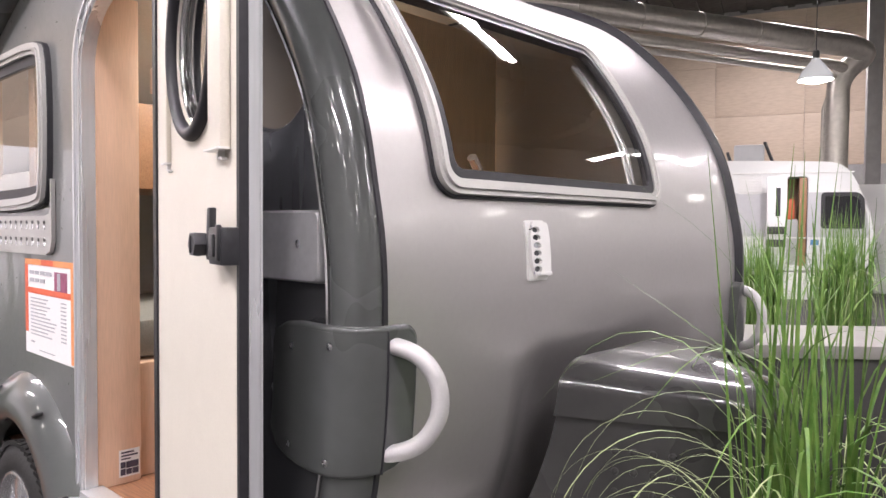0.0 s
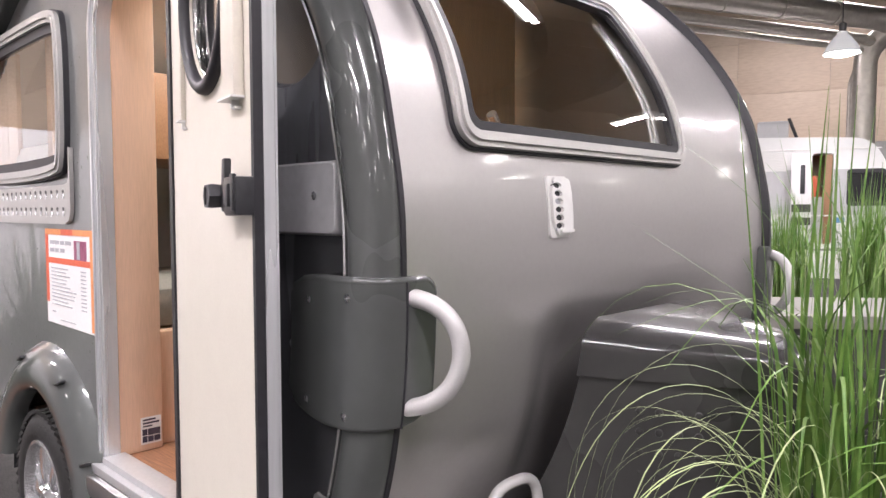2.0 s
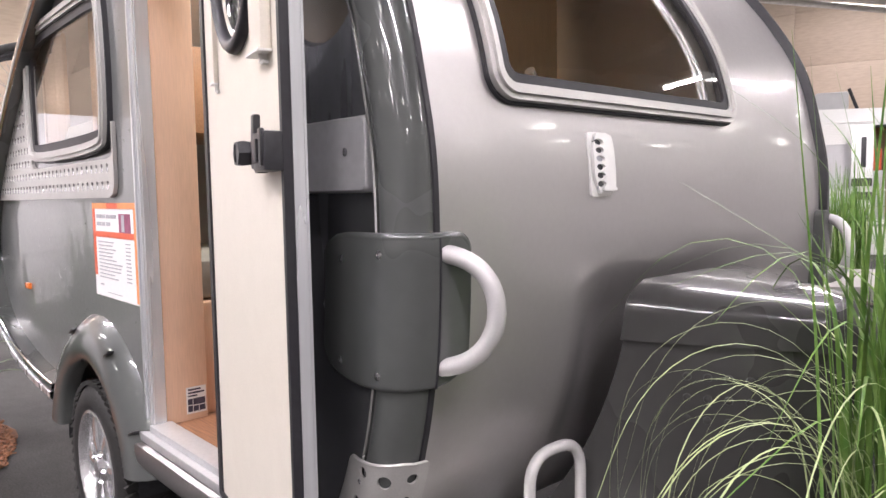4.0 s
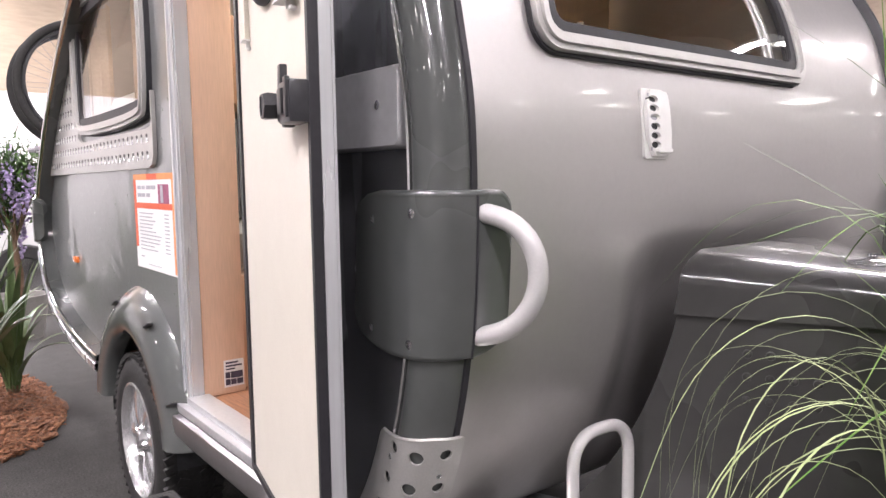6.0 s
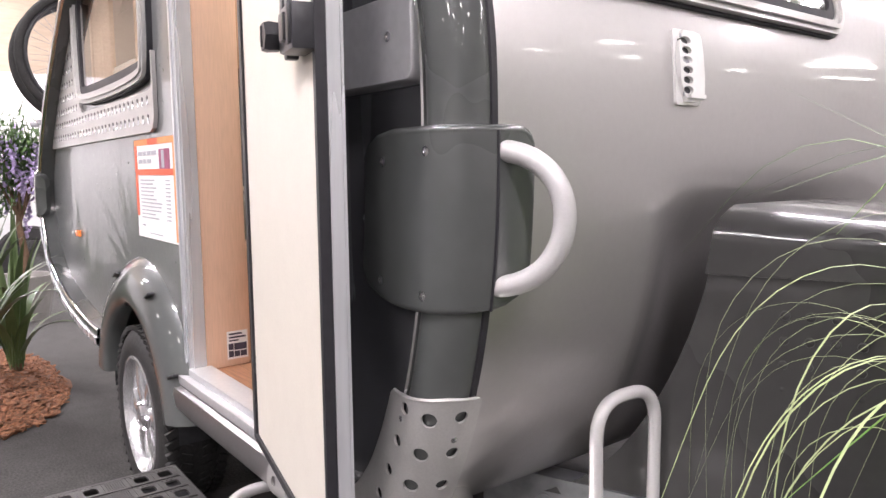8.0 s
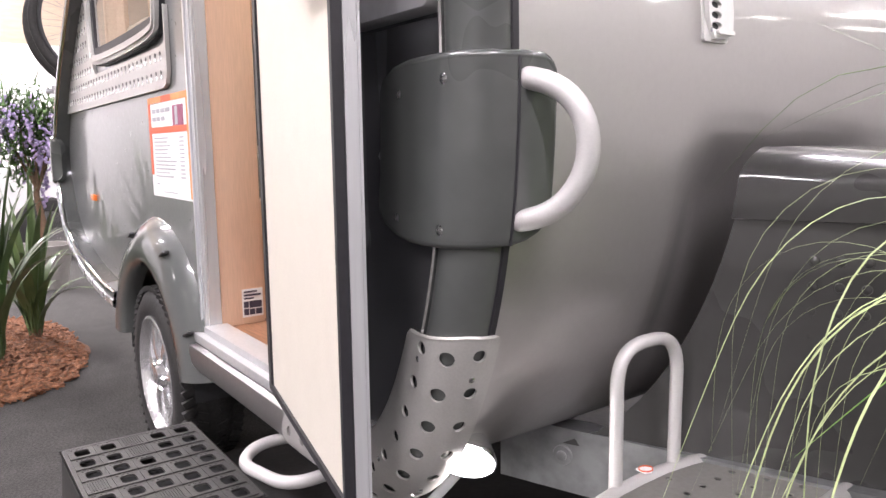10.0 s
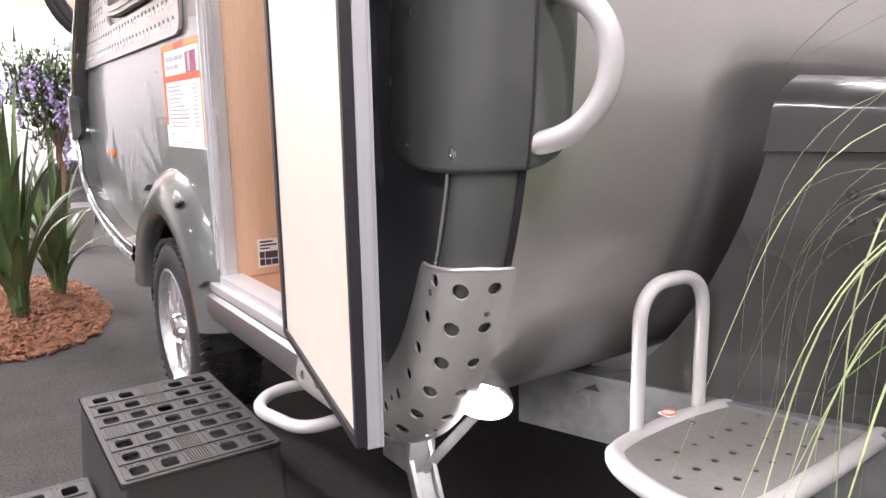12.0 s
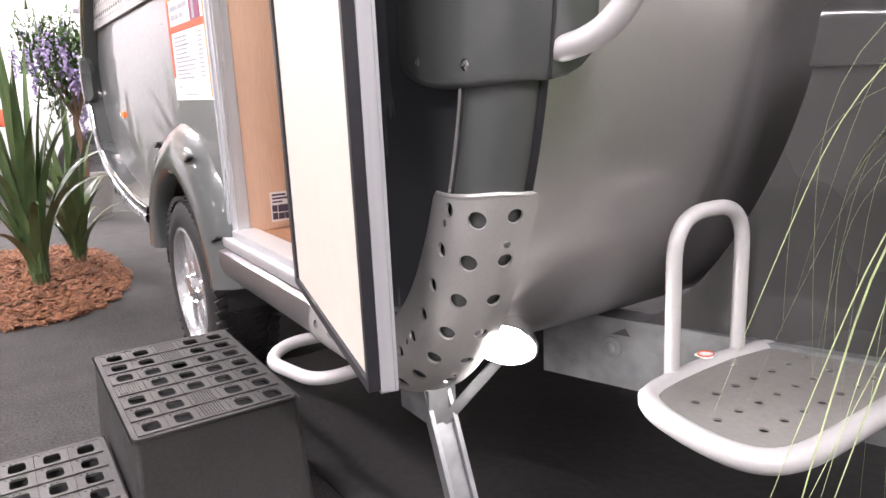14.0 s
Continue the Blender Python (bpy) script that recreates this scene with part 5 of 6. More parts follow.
def stool_block(y0, y1, h, cols, rows, blanks, X0=X0, X1=X1):
    bm = bmesh.new()
    vs = []
    for z, g in ((0.0, 0.018), (h - 0.012, 0.0), (h - 0.003, -0.004 + 0.008)):
        vs.append([bm.verts.new(p) for p in ((X0 - g, y0 - g, z), (X1 + g, y0 - g, z), (X1 + g, y1 + g, z), (X0 - g, y1 + g, z))])
    for a, b in zip(vs, vs[1:]):
        for j in range(4):
            bm.faces.new((a[j], a[(j + 1) % 4], b[(j + 1) % 4], b[j]))
    es = [e for e in bm.edges if abs(e.verts[0].co.z - e.verts[1].co.z) > 0.05]
    bmesh.ops.bevel(bm, geom=es, offset=0.014, segments=3, profile=0.5, affect="EDGES")
    child(part("side_shell", bm, PLASTIC_GREY), stool)
    # border, and a black sheet that puts the stool's inner shade into colour
    child(solid_box("tread_base", (X0 + 0.002, y0 + 0.002, h - 0.045), (X1 - 0.002, y1 - 0.002, h - 0.04), HOLLOW_SHADE, None, 0), stool)
    cx, cy = (X1 - X0 - 0.02) / rows, (y1 - y0 - 0.02) / cols
    border = plate(round_rect(X0, y0, X1, y1, 0.014), [round_rect(X0 + 0.01, y0 + 0.01, X1 - 0.01, y1 - 0.01, 0.006)], lambda u, v, d: Vector((u, v, h - 0.001 - d)), 0.024)
    child(part("tread_rim", border, PLASTIC_GREY), stool)
    kinds = {}
    for i in range(rows):
        for j in range(cols):
            blank = (i, j) in blanks
            if blank not in kinds:
                hole = [] if blank else [oval(0.003, 0.001, 0.0235, 0.0175, 16, 4.5)]
                b2 = plate(round_rect(-cx / 2 + 0.0005, -cy / 2 + 0.0005, cx / 2 - 0.0005, cy / 2 - 0.0005, 0.002, 2), hole, lambda u, v, d: Vector((u, v, 0.0035 * (u / cx) - d)), 0.005)
                for k in range(3 if not blank else 8):
                    if blank:
                        box(b2, (-cx / 2 + 0.006, -cy / 2 + 0.008 + k * (cy - 0.016) / 8, 0.0), (cx / 2 - 0.008, -cy / 2 + 0.0105 + k * (cy - 0.016) / 8, 0.003), 0)
                    else:
                        box(b2, (-cx / 2 + 0.003, -cy / 2 + 0.01 + 0.012 * k, -0.004), (-cx / 2 + 0.012, -cy / 2 + 0.014 + 0.012 * k, 0.0005), 0)
                ob = part("tread_tile", b2, PLASTIC_GREY)
                kinds[blank] = ob.data
            else:
                ob = new("tread_tile", kinds[blank])
            ob.matrix_world = Matrix.Translation((X0 + 0.01 + cx * (i + 0.5), y0 + 0.01 + cy * (j + 0.5), h))
            bpy.context.view_layer.update()
            child(ob, stool)


stool_block(0.612, 0.94, 0.29, 5, 7, {(3, 0), (0, 2), (1, 2), (5, 2), (6, 2)})
stool_block(0.30, 0.592, 0.15, 4, 6, {(3, 2)}, -1.855, -1.385)

# ---- planting ----


def blade(bm, base, lean, height, width, droop, fold=0.25, n=10, twist=0.0):
    """A tapered, folded, arching leaf."""
    d = Vector((math.cos(lean), math.sin(lean), 0))
    side = Vector((-d[1], d[0], 0))
    prev = None
    for i in range(n + 1):
        t = i / n
        reach = droop * t ** 2
        z = height * (t - 0.62 * droop / max(height, 0.01) * t ** 3.2)
        w = width * (1 - t ** 2.2) * (0.55 + 0.45 * min(1, t * 4)) / 2 + 0.0004
        c = base + d * reach + Vector((0, 0, z))
        sv = (side * math.cos(twist * t) + Vector((0, 0, 1)) * math.sin(twist * t))
        row = [bm.verts.new(c - sv * w), bm.verts.new(c - d * w * fold - Vector((0, 0, w * fold))), bm.verts.new(c + sv * w)]
        if prev:
            for j in range(2):
                bm.faces.new((prev[j], prev[j + 1], row[j + 1], row[j]))
        prev = row


def arching(bm, base, lean, length, width, t0, t1, n=14, power=1.4, bow=None):
    """A thin blade that rises at t0 degrees from upright and bends over to t1."""
    d = Vector((math.cos(lean), math.sin(lean), 0))
    side = Vector((-d[1], d[0], 0))
    c, prev = Vector(base), None
    for i in range(n + 1):
        t = i / n
        k = t ** power
        if bow:
            k = min(1.0, max(0.0, (t - bow[0]) / bow[1]))
            k = 0.08 * t + 0.92 * k * k * (3 - 2 * k)
        a = radians(t0 + (t1 - t0) * k)
        along = d * math.sin(a) + Vector((0, 0, math.cos(a)))
        nrm = d * math.cos(a) - Vector((0, 0, math.sin(a)))
        w = width * (1 - t ** 2.5) / 2 + 0.0003
        row = [bm.verts.new(c - side * w), bm.verts.new(c - nrm * w * 0.3), bm.verts.new(c + side * w)]
        if prev:
            for j in range(2):
                bm.faces.new((prev[j], prev[j + 1], row[j + 1], row[j]))
        prev = row
        c = c + along * (length / n)


def grass_clump(at, label, upright, arcs, tall, width, seed, pot=(0.2, 0.45), bias=None, group="ornamental grasses"):
    rnd = random.Random(seed)
    ob = thing("ornamental_grass", at, label, "plant", group)
    bpy.context.view_layer.update()
    bm = bmesh.new()
    r, h = pot
    lathe(bm, [(0.0001, 0.0), (r * 0.75, 0.0), (r * 0.95, h - 0.04), (r, h - 0.03), (r, h), (r * 0.92, h), (r * 0.9, h - 0.04), (0.0001, h - 0.05)], 28, Matrix.Translation(at))
    child(part("pot", bm, POT), ob)
    for mat, count, name in ((LEAF, upright, "leaves"), (LEAF_PALE, arcs, "arching_leaves")):
        bm = bmesh.new()
        for _ in range(count):
            a = rnd.uniform(0, 2 * math.pi)
            if bias and mat is LEAF_PALE and rnd.random() < bias[1]:
                a = rnd.gauss(bias[0], 0.95)
            r0 = math.sqrt(rnd.random()) * r * 0.75
            b = rnd.uniform(0, 2 * math.pi)
            p = Vector(at) + Vector((r0 * math.cos(b), r0 * math.sin(b), h - 0.05))
            if mat is LEAF:
                arching(bm, p, a, tall * rnd.uniform(0.8, 1.16), width * rnd.uniform(0.6, 1.3), rnd.uniform(0, 6), rnd.choice((5, 9, 12, 60, 120, 160)) * rnd.uniform(0.7, 1.1), 20, bow=(rnd.uniform(0.34, 0.6), rnd.uniform(0.3, 0.45)))
            else:
                low = rnd.random() < 0.32
                arching(bm, p, a, tall * (rnd.uniform(0.45, 0.8) if low else rnd.uniform(1.05, 1.35)), width * rnd.uniform(0.16, 0.45), rnd.uniform(4, 28) if low else rnd.uniform(-4, 10), rnd.uniform(162, 186), 34, bow=(rnd.uniform(0.0, 0.25), rnd.uniform(0.5, 0.72)) if low else (rnd.uniform(0.2, 0.34), rnd.uniform(0.4, 0.6)))
        tagged(child(part(name, bm, mat), ob), kind="stuff")
    return ob


grass_clump((-0.22, 1.50, 0.0), "tall arching green ornamental grass in a dark pot", 80, 72, 0.98, 0.0095, 3, (0.12, 0.42), (radians(205), 0.55))
grass_clump((0.02, 1.54, 0.0), "tall arching green ornamental grass in a dark pot", 75, 30, 0.9, 0.0095, 6, (0.12, 0.42), (radians(195), 0.3))

# bark bed with two sword-leaved plants
BED = Vector((-4.35, 0.42, 0))
rnd = random.Random(8)
bed = thing("bark_bed", BED, "low bed of red-brown bark chips on the carpet", "bark mulch", kind="stuff")
bpy.context.view_layer.update()
bm = bmesh.new()
rings = []
for r, z in ((0.0001, 0.075), (0.3, 0.07), (0.55, 0.05), (0.72, 0.012), (0.76, 0.0)):
    rings.append([bm.verts.new((BED.x + r * math.cos(a) * (1 + 0.08 * math.sin(3 * a)) * 1.12, BED.y + 0.8 * r * math.sin(a) * (1 + 0.06 * math.cos(5 * a)), z)) for a in [2 * math.pi * i / 40 for i in range(40)]])
for a, b in zip(rings, rings[1:]):
    for j in range(40):
        bm.faces.new((a[j], a[(j + 1) % 40], b[(j + 1) % 40], b[j]))
child(part("soil", bm, BARK), bed)
vs_, fs_ = [], []
for _ in range(5200):
    a, q = rnd.uniform(0, 2 * math.pi), math.sqrt(rnd.random())
    r = 0.8 * q * (1 + 0.08 * math.sin(3 * a))
    c = Vector((BED.x + 1.12 * r * math.cos(a), BED.y + 0.8 * r * math.sin(a), max(0.004, 0.072 * (1 - q ** 2.2)) + rnd.uniform(0, 0.012)))
    l, w = rnd.uniform(0.014, 0.04), rnd.uniform(0.006, 0.014)
    m = Matrix.Translation(c) @ Euler((rnd.uniform(-0.6, 0.6), rnd.uniform(-0.6, 0.6), rnd.uniform(0, 6.3))).to_matrix().to_4x4()
    o = len(vs_)
    for x, y, z in ((-l, -w, 0), (l, -w * 0.6, 0), (l * 0.8, w, 0), (-l * 0.9, w * 0.7, 0), (-l * 0.9, -w * 0.8, 0.006), (l * 0.8, 0, 0.007), (-l * 0.5, w * 0.6, 0.006)):
        vs_.append(m @ Vector((x, y, z)))
    fs_ += [(o, o + 1, o + 5, o + 4), (o + 1, o + 2, o + 5), (o + 2, o + 3, o + 6, o + 5), (o + 3, o, o + 4, o + 6), (o + 4, o + 5, o + 6)]
me = bpy.data.meshes.new("bark_chips")
me.from_pydata(vs_, [], fs_)
me.materials.append(BARK)
tagged(child(new("bark_chips", me), bed), kind="stuff")


def sword_plant(at, tall, n, seed, label, width=0.055):
    rnd = random.Random(seed)
    ob = thing("yucca_plant", at, label, "plant", "sword-leaved plants")
    bpy.context.view_layer.update()
    bm = bmesh.new()
    tube(bm, [Vector(at), Vector(at) + Vector((0, 0, 0.1))], 0.03, 12)
    child(part("stem", bm, TRUNK), ob)
    for i in range(n):
        a = i * 2.4 + rnd.uniform(-0.3, 0.3)
        t = i / n
        h = tall * (1.02 - 0.45 * t) * rnd.uniform(0.85, 1.1)
        bm = bmesh.new()
        blade(bm, Vector(at) + Vector((0.045 * (1 - 0.6 * t) * math.cos(a), 0.045 * (1 - 0.6 * t) * math.sin(a), -0.02 + 0.1 * (1 - t))), a, h, width * rnd.uniform(0.8, 1.15), h * (0.08 + 0.72 * t ** 1.2) * rnd.uniform(0.6, 1.25), 0.4, 10)
        child(part("leaf", bm, YUCCA), ob)


sword_plant((-3.95, 0.60, 0.05), 1.2, 40, 1, "large green sword-leaved plant in bark mulch")
sword_plant((-4.42, 0.82, 0.05), 0.8, 26, 2, "smaller green sword-leaved plant in bark mulch", 0.06)
sword_plant((-4.9, 0.28, 0.05), 1.1, 26, 5, "large green sword-leaved plant in bark mulch")
sword_plant((-4.3, 0.1, 0.05), 0.7, 20, 9, "smaller green sword-leaved plant in bark mulch", 0.06)

# potted wisteria behind the tail
WP = Vector((-6.3, 1.1, 0))
wist = thing("wisteria_tree", WP, "small artificial wisteria tree with lilac blossom in a pot", "tree")
bpy.context.view_layer.update()
bm = bmesh.new()
lathe(bm, [(0.0001, 0), (0.16, 0), (0.22, 0.34), (0.2, 0.34), (0.19, 0.3), (0.0001, 0.3)], 24, Matrix.Translation(WP))
child(part("pot", bm, COUNTER), wist)
bm = bmesh.new()
tube(bm, [WP + Vector(p) for p in ((0, 0, 0.28), (0.03, 0.02, 0.5), (-0.02, 0.0, 0.72), (0.0, 0.01, 0.9))], 0.028, 10, ends=(1.2, 0.6))
rnd = random.Random(21)
tips = []
for i in range(9):
    a = 0.7 * i
    e = WP + Vector((0.22 * math.cos(a) * rnd.uniform(0.6, 1.1), 0.22 * math.sin(a) * rnd.uniform(0.6, 1.1), rnd.uniform(0.95, 1.4)))
    tube(bm, rounded([WP + Vector((0, 0.01, 0.75)), WP + Vector((0.1 * math.cos(a), 0.1 * math.sin(a), 1.0)), e], 0.1, 4), 0.01, 6, ends=(1, 0.3))
    tips.append(e)
child(part("trunk", bm, TRUNK), wist)
bm = bmesh.new()
for _ in range(1500):
    e = rnd.choice(tips) + Vector((rnd.gauss(0, 0.08), rnd.gauss(0, 0.08), rnd.gauss(0, 0.09)))
    blade(bm, e, rnd.uniform(0, 6.3), rnd.uniform(-0.05, 0.05), 0.028, rnd.uniform(0.04, 0.08), 0.2, 3)
tagged(child(part("crown", bm, SHRUB), wist), kind="stuff")
bm = bmesh.new()
for _ in range(46):
    e = rnd.choice(tips) + Vector((rnd.gauss(0, 0.08), rnd.gauss(0, 0.08), rnd.gauss(-0.02, 0.09)))
    for k in range(26):
        t = k / 26
        r = 0.04 * (1 - t) + 0.006
        c = e + Vector((rnd.gauss(0, r * 0.6), rnd.gauss(0, r * 0.6), -0.2 * t))
        bmesh.ops.create_icosphere(bm, subdivisions=1, radius=rnd.uniform(0.009, 0.015), matrix=Matrix.Translation(c))
tagged(child(part("blossom", bm, BLOSSOM), wist), kind="stuff")

# ---- exhibition walls and neighbours beyond the tail ----
stand = solid_box("partition_wall", (-9.6, -4.0, 0), (-9.5, 3.2, 2.25), WHITE_WALL, None, 0.004)
tagged(stand, "white exhibition partition wall", "wall", kind="structure")
banner = thing("banner", (-9.48, 0.5, 1.9), "red and white advertising banner on the partition", "banner")
bpy.context.view_layer.update()
for lo_, hi_, m_ in (((-9.498, 0.15, 1.35), (-9.49, 0.75, 2.05), PAPER), ((-9.489, 0.17, 1.45), (-9.486, 0.73, 1.8), PRINT_PURPLE), ((-9.489, 0.17, 1.85), (-9.486, 0.73, 1.95), PRINT_RED), ((-9.485, 0.3, 1.5), (-9.483, 0.6, 1.7), PRINT_RED)):
    child(solid_box("banner_field", lo_, hi_, m_, None, 0), banner)
tagged(solid_box("hall_screen", (-14.2, -9, 0), (-14, 9, 6.5), HALL_WALL, None, 0.01), "beige hall wall cladding", "wall", kind="structure")


def small_car(at, label):
    ob = thing("parked_car", at, label, "car")
    bpy.context.view_layer.update()
    prof = [(-1.9, 0.3), (-1.95, 0.6), (-1.8, 0.85), (-1.2, 0.95), (-0.6, 1.42), (0.7, 1.45), (1.4, 1.0), (1.9, 0.9), (1.95, 0.5), (1.9, 0.3)]
    at = Vector(at)
    bm = plate(chaikin(prof, 2), [], lambda u, v, d: at + Vector((d - 0.8, u, v)), 1.6)
    child(part("body", bm, CARAVAN_WHITE), ob)
    for y0, y1 in ((-0.75, -0.05), (0.05, 0.9)):
        child(solid_box("window", at + Vector((0.79, y0, 1.0)), at + Vector((0.806, y1, 1.32)), PLASTIC_BLACK, None, 0.01), ob)
    child(solid_box("tail_light", at + Vector((0.6, -1.96, 0.7)), at + Vector((0.81, -1.8, 0.86)), PRINT_RED, None, 0.02), ob)
    for y in (-1.2, 1.2):
        bm = bmesh.new()
        lathe(bm, [(0.0001, 0.05), (0.17, 0.05), (0.19, 0.07), (0.29, 0.06), (0.31, 0.03), (0.31, -0.12), (0.0001, -0.12)], 32, Matrix.Translation(at + Vector((0.78, y, 0.31))) @ Matrix.Rotation(radians(90), 4, "Y"))
        child(part("wheel", bm, TYRE), ob)
        bm = bmesh.new()
        lathe(bm, [(0.0001, 0.06), (0.17, 0.058), (0.18, 0.062), (0.0001, 0.064)], 24, Matrix.Translation(at + Vector((0.78, y, 0.31))) @ Matrix.Rotation(radians(90), 4, "Y"))
        child(part("hub_cap", bm, CHROME), ob)
    child(solid_box("bumper", at + Vector((0.3, -2.0, 0.32)), at + Vector((0.8, -1.88, 0.5)), PLASTIC_GREY, None, 0.02), ob)


small_car((-8.6, 2.55, 0), "white parked show car by the partition wall")

# two bicycles on the tail rack


def bicycle(x, label):
    ob = thing("bicycle", (x, 1.3, 1.35), label, "bicycle", "bicycles on the tail rack")
    bpy.context.view_layer.update()
    for y in (1.25, 2.25):
        c = Vector((x, y, 1.72))
        bm = bmesh.new()
        tube(bm, [c + Vector((0, 0.33 * math.cos(a), 0.33 * math.sin(a))) for a in [2 * math.pi * i / 48 for i in range(48)]], 0.022, 10, True)
        child(part("tyre", bm, TYRE), ob)
        bm = bmesh.new()
        tube(bm, [c + Vector((0, 0.3 * math.cos(a), 0.3 * math.sin(a))) for a in [2 * math.pi * i / 48 for i in range(48)]], 0.011, 8, True)
        child(part("wheel_rim", bm, PLASTIC_BLACK), ob)
        bm = bmesh.new()
        for i in range(20):
            a = 2 * math.pi * i / 20
            tube(bm, [c, c + Vector((0, 0.3 * math.cos(a), 0.3 * math.sin(a)))], 0.0015, 4)
        lathe(bm, [(0.0001, -0.04), (0.02, -0.04), (0.02, 0.04), (0.0001, 0.04)], 12, Matrix.Translation(c) @ Matrix.Rotation(radians(90), 4, "Y"))
        tagged(child(part("spokes", bm, GALV), ob), kind="stuff")
    bm = bmesh.new()
    A, B, C, D = Vector((x, 1.25, 1.72)), Vector((x, 1.7, 1.68)), Vector((x, 1.6, 2.1)), Vector((x, 2.12, 2.12))
    for p, q in ((A, B), (A, C), (B, C), (C, D), (B, D), (D, Vector((x, 2.25, 1.72))), (D, D + Vector((0, -0.03, 0.12)))):
        tube(bm, [p, q], 0.015, 8)
    child(part("frame", bm, PLASTIC_BLACK), ob)
    bm = bmesh.new()
    tube(bm, [Vector((x - 0.28, 2.1, 2.26)), Vector((x + 0.28, 2.1, 2.26))], 0.012, 8)
    child(part("handlebar", bm, PLASTIC_BLACK), ob)
    bm = bmesh.new()
    box(bm, (x - 0.06, 1.46, 2.14), (x + 0.06, 1.7, 2.19), 0.02)
    child(part("saddle", bm, PLASTIC_BLACK), ob)


bicycle(-4.28, "black-tyred bicycle hung on the tail rack")
bicycle(-4.50, "second black-tyred bicycle hung on the tail rack")
rack = thing("bicycle_rack", (-4.3, 1.7, 1.3), "tubular bicycle rack on the caravan's tail", "bicycle rack")
bpy.context.view_layer.update()
for y in (1.45, 2.05):
    bm = bmesh.new()
    tube(bm, rounded([(-3.98, y, 1.25), (-4.15, y, 1.36), (-4.62, y, 1.37)], 0.08), 0.014, 8)
    child(part("arm", bm, ALU), rack)
for x in (-4.28, -4.5):
    bm = bmesh.new()
    tube(bm, [(x, 0.98, 1.375), (x, 2.5, 1.375)], 0.014, 8)
    child(part("wheel_rail", bm, ALU), rack)

# ---- white touring caravan across the aisle ----
TM = Matrix.Translation((0.15, 0.21, 0)) @ Matrix.Rotation(radians(20), 4, "Z")
TY = 15.0
tour = new("touring_caravan")
tour.matrix_world = TM @ Matrix.Translation((0, TY, 0))
tagged(tour, "white touring caravan with open side door and dark windows", "caravan")
bpy.context.view_layer.update()


def tour_part(name, bm, mat, label="", parent=None):
    bmesh.ops.transform(bm, matrix=TM, verts=bm.verts[:])
    ob = part(name, bm, mat, None, label)
    return child(ob, parent or tour)


def tour_box(name, lo, hi, mat, bevel=0.01, label="", parent=None):
    bm = bmesh.new()
    box(bm, (lo[0], TY + lo[1], lo[2]), (hi[0], TY + hi[1], hi[2]), bevel)
    return tour_part(name, bm, mat, label, parent)


prof = [(-5.2, 0.5), (1.95, 0.5), (2.12, 0.95), (2.06, 1.45), (1.85, 2.1), (1.62, 2.5), (1.2, 2.6), (-5.2, 2.72)]
tdoor = round_rect(0.64, 0.62, 1.0, 2.3, 0.07)
twin = round_rect(1.25, 1.36, 1.9, 1.97, [0.16, 0.05, 0.05, 0.05])
tour_part("body", plate(chaikin(prof, 2), [tdoor, twin], lambda u, v, d: Vector((u, TY + d, v)), 2.1), CARAVAN_WHITE)
tour_part("decal", plate([(-5.1, 1.16), (2.02, 1.16), (1.97, 1.6), (1.8, 2.0), (-5.1, 2.0)], [tdoor, twin], lambda u, v, d: Vector((u, TY - 0.004 + d, v)), 0.003), CARAVAN_GREY, "grey side stripe")
tour_box("inner_wall", (0.5, 0.7, 0.6), (1.1, 0.74, 2.4), WOOD_BROWN)
tour_box("inner_cabinet", (0.62, 0.3, 0.6), (0.86, 0.6, 1.5), CARAVAN_GREY)
tour_box("wardrobe", (0.86, 0.04, 0.62), (0.99, 0.6, 2.28), WOOD_BROWN)
tour_box("cushion", (0.64, 0.3, 1.5), (0.8, 0.5, 1.9), PRINT_RED, 0.04)
tw = tour_part("window", plate(round_rect(1.22, 1.33, 1.93, 2.0, [0.18, 0.07, 0.06, 0.06]), [round_rect(1.29, 1.4, 1.86, 1.93, [0.14, 0.04, 0.04, 0.04])], lambda u, v, d: Vector((u, TY - 0.02 + d, v)), 0.03), PLASTIC_BLACK)
bm = plate(twin, [], lambda u, v, d: Vector((u, TY - 0.006 + d, v)), 0.006)
tour_part("pane", bm, material("black_glass", (0.02, 0.02, 0.022), 0.06, 0, 0.5, 0.1, 5), "", tw)
td = tour_box("door", (0.3, -0.3, 0.64), (0.64, -0.25, 2.28), CARAVAN_WHITE, 0.02, "open white door")
tour_box("door_pane", (0.45, -0.312, 1.55), (0.53, -0.29, 2.08), PLASTIC_BLACK, 0.008, "", td)
tour_box("door_pocket", (0.31, -0.33, 1.22), (0.63, -0.29, 1.36), PLASTIC_GREY, 0.01, "", td)
tour_box("door_pocket", (0.31, -0.33, 0.98), (0.63, -0.29, 1.12), PLASTIC_GREY, 0.01, "", td)
bm = bmesh.new()
for i in range(12):
    box(bm, (-0.2, TY - 0.012, 1.98 + 0.03 * i), (0.22, TY + 0.01, 2.0 + 0.03 * i), 0.003)
tour_part("fridge_vent", bm, PLASTIC_WHITE)
for z in (2.36, 1.14):
    tour_box("trim_rail", (-5.1, -0.02, z), (1.75 if z > 2 else 2.0, 0.0, z + 0.025), PLASTIC_WHITE, 0.004)
tour_box("sticker", (1.06, -0.01, 1.02), (1.2, -0.004, 1.12), material("blue_print", (0.1, 0.25, 0.5), 0.5), 0)
bm = bmesh.new()
tube(bm, [(0.4, TY + 0.3, 2.6), (0.25, TY + 0.3, 3.0)], 0.03, 8)
tour_part("antenna", bm, PLASTIC_BLACK)
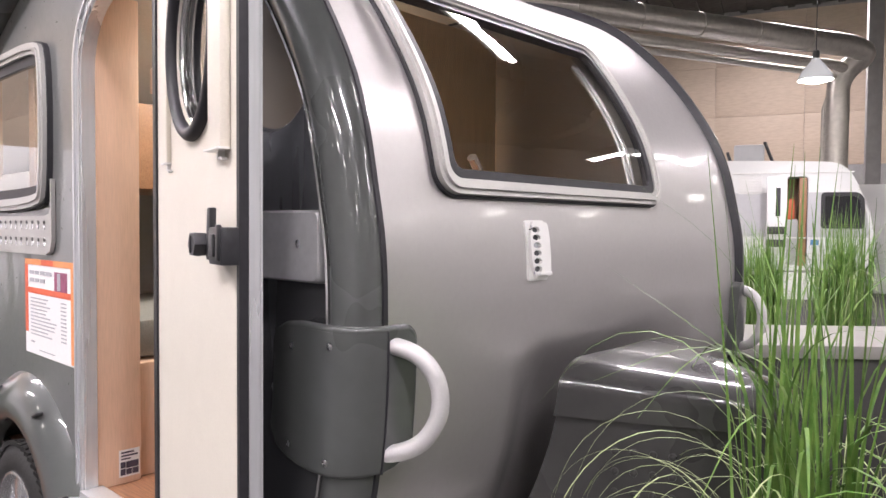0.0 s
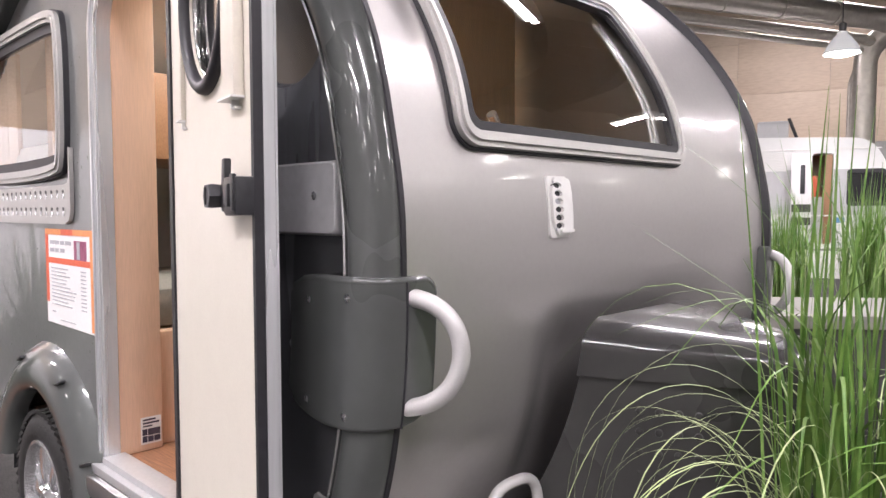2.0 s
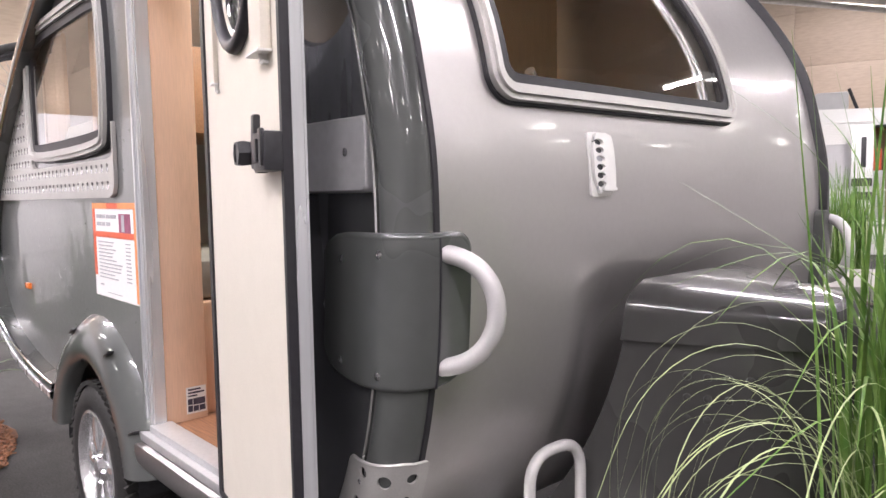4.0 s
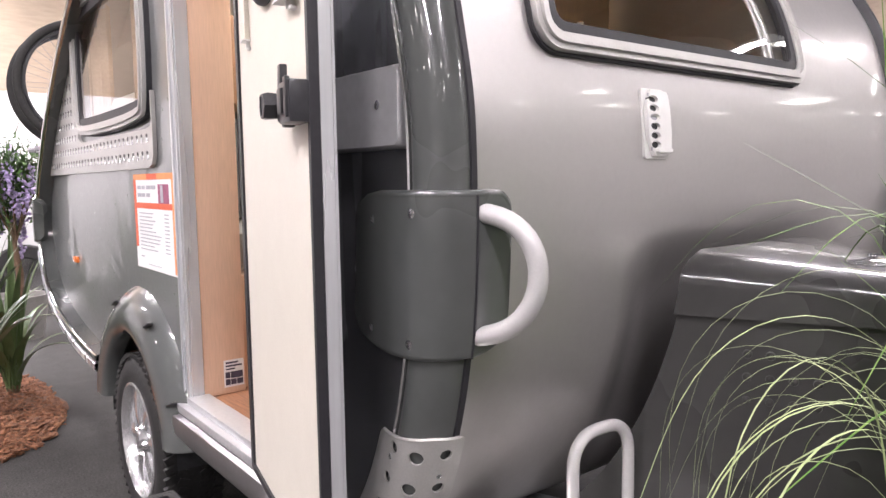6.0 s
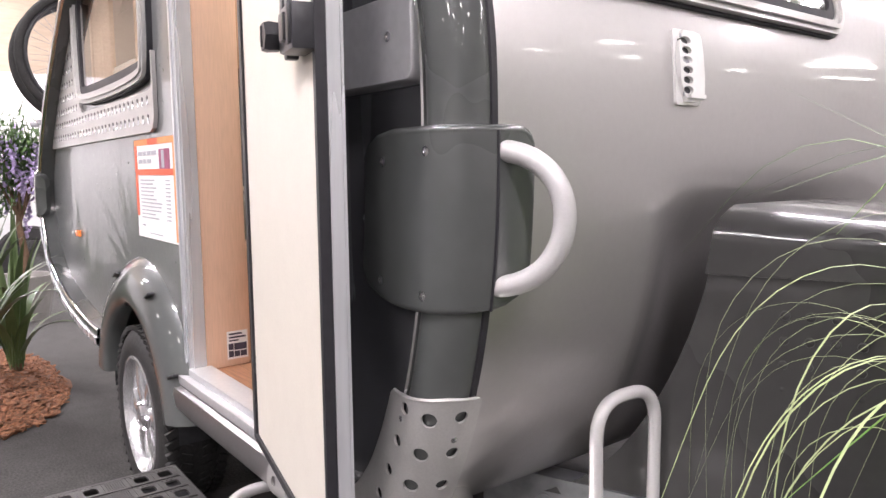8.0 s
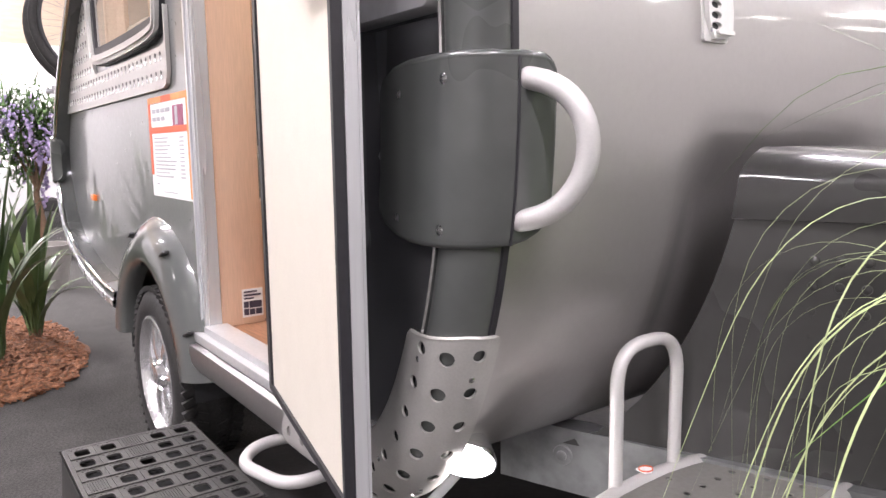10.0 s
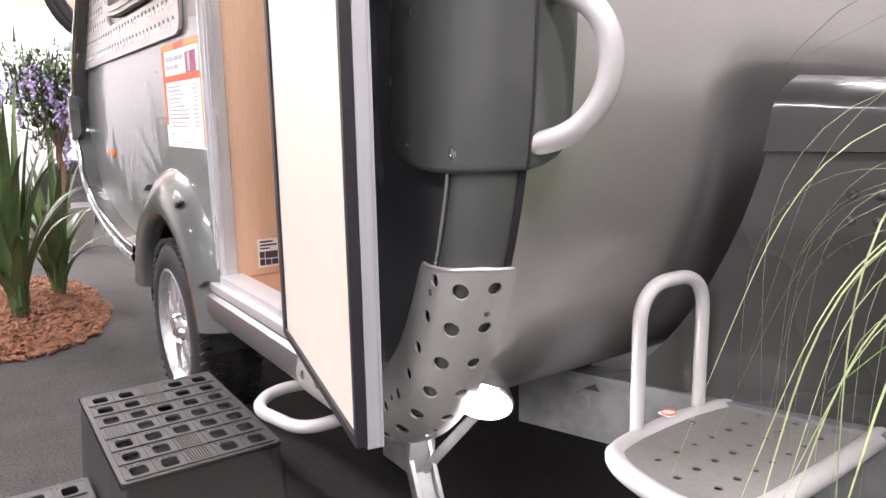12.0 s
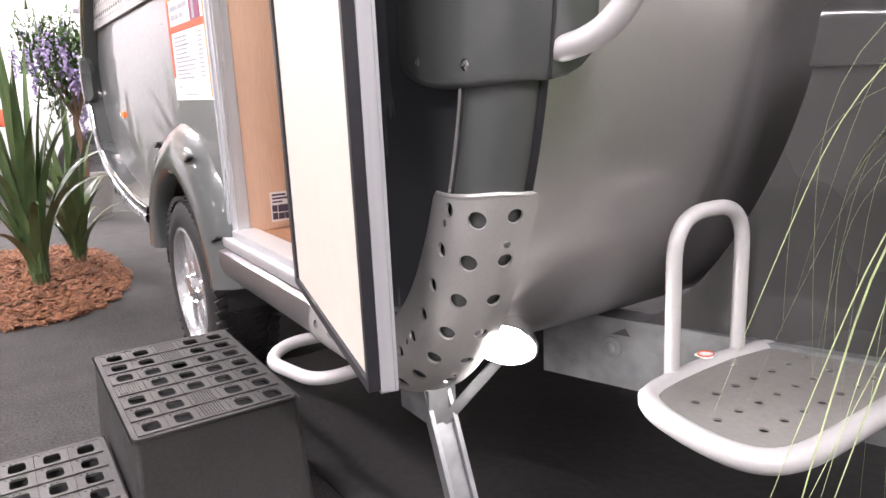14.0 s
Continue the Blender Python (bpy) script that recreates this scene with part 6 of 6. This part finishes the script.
bm = bmesh.new()
tube(bm, [(-0.35, TY + 0.3, 2.6), (-0.42, TY + 0.3, 2.82)], 0.03, 8)
tour_part("antenna", bm, PLASTIC_BLACK)
tour_box("roof_hatch", (-0.3, 0.2, 2.6), (0.25, 0.9, 2.95), CARAVAN_GREY, 0.05)
tour_box("skirting", (-5.1, -0.06, 0.0), (1.95, -0.01, 0.5), WHITE_WALL, 0.004)

# white stand wall to the right of it
bm = bmesh.new()
box(bm, (1.45, 17.2, 0), (9.9, 17.35, 2.25), 0.004, HALL)
tagged(part("partition_wall", bm, WHITE_WALL), "white exhibition partition wall", "wall", kind="structure")

# ---- low planter counter, grasses and a chrome chair across the aisle ----
cnt = new("planter_counter")
cnt.matrix_world = Matrix.Translation((-0.6, 4.35, 0)) @ Matrix.Rotation(radians(40), 4, "Z")
tagged(cnt, "pale low planter counter with a dark front", "counter")
bpy.context.view_layer.update()
m = cnt.matrix_world.copy()
bm = bmesh.new()
box(bm, (-1.0, -0.35, 0.74), (3.0, 0.35, 0.80), 0.006, m)
child(part("counter_top", bm, COUNTER), cnt)
bm = bmesh.new()
box(bm, (-0.97, -0.32, 0.0), (2.97, 0.32, 0.74), 0.004, m)
child(part("counter_body", bm, PLASTIC_GREY), cnt)
for i, (x, y, tall) in enumerate(((-0.45, 0.15, 0.62), (0.1, 0.2, 0.7), (0.75, 0.1, 0.62), (1.4, 0.2, 0.7))):
    p = m @ Vector((x, y + 0.6, 0))
    grass_clump((p.x, p.y, 0.35), "bushy green grass in a dark pot behind the counter", 270, 60, tall * 1.1, 0.01, 30 + i, (0.2, 0.3))
    tagged(solid_box("plant_stand", (p.x - 0.17, p.y - 0.17, 0), (p.x + 0.17, p.y + 0.17, 0.35), PLASTIC_GREY, None, 0.01), "plain dark plant stand", "stand")

chair = new("chrome_chair")
chair.matrix_world = m @ Matrix.Translation((0.75, -0.62, 0)) @ Matrix.Rotation(radians(35), 4, "Z")
tagged(chair, "chrome-framed chair beside the planter counter", "chair")
bpy.context.view_layer.update()
cm = chair.matrix_world.copy()
for y in (-0.22, 0.22):
    bm = bmesh.new()
    tube(bm, [cm @ Vector(p) for p in rounded([(-0.22, y, 0.9), (-0.16, y, 0.46), (0.22, y, 0.46), (0.24, y, 0.02), (-0.22, y, 0.02)], 0.05)], 0.013, 10)
    child(part("side_frame", bm, CHROME), chair)
for z in (0.62, 0.72, 0.82, 0.9):
    bm = bmesh.new()
    tube(bm, [cm @ Vector((-0.18 - 0.09 * (z - 0.6), -0.22, z)), cm @ Vector((-0.18 - 0.09 * (z - 0.6), 0.22, z))], 0.01, 8)
    child(part("back_bar", bm, CHROME), chair)
bm = bmesh.new()
box(bm, (-0.18, -0.21, 0.46), (0.23, 0.21, 0.49), 0.01, cm)
child(part("seat", bm, PLASTIC_GREY), chair)
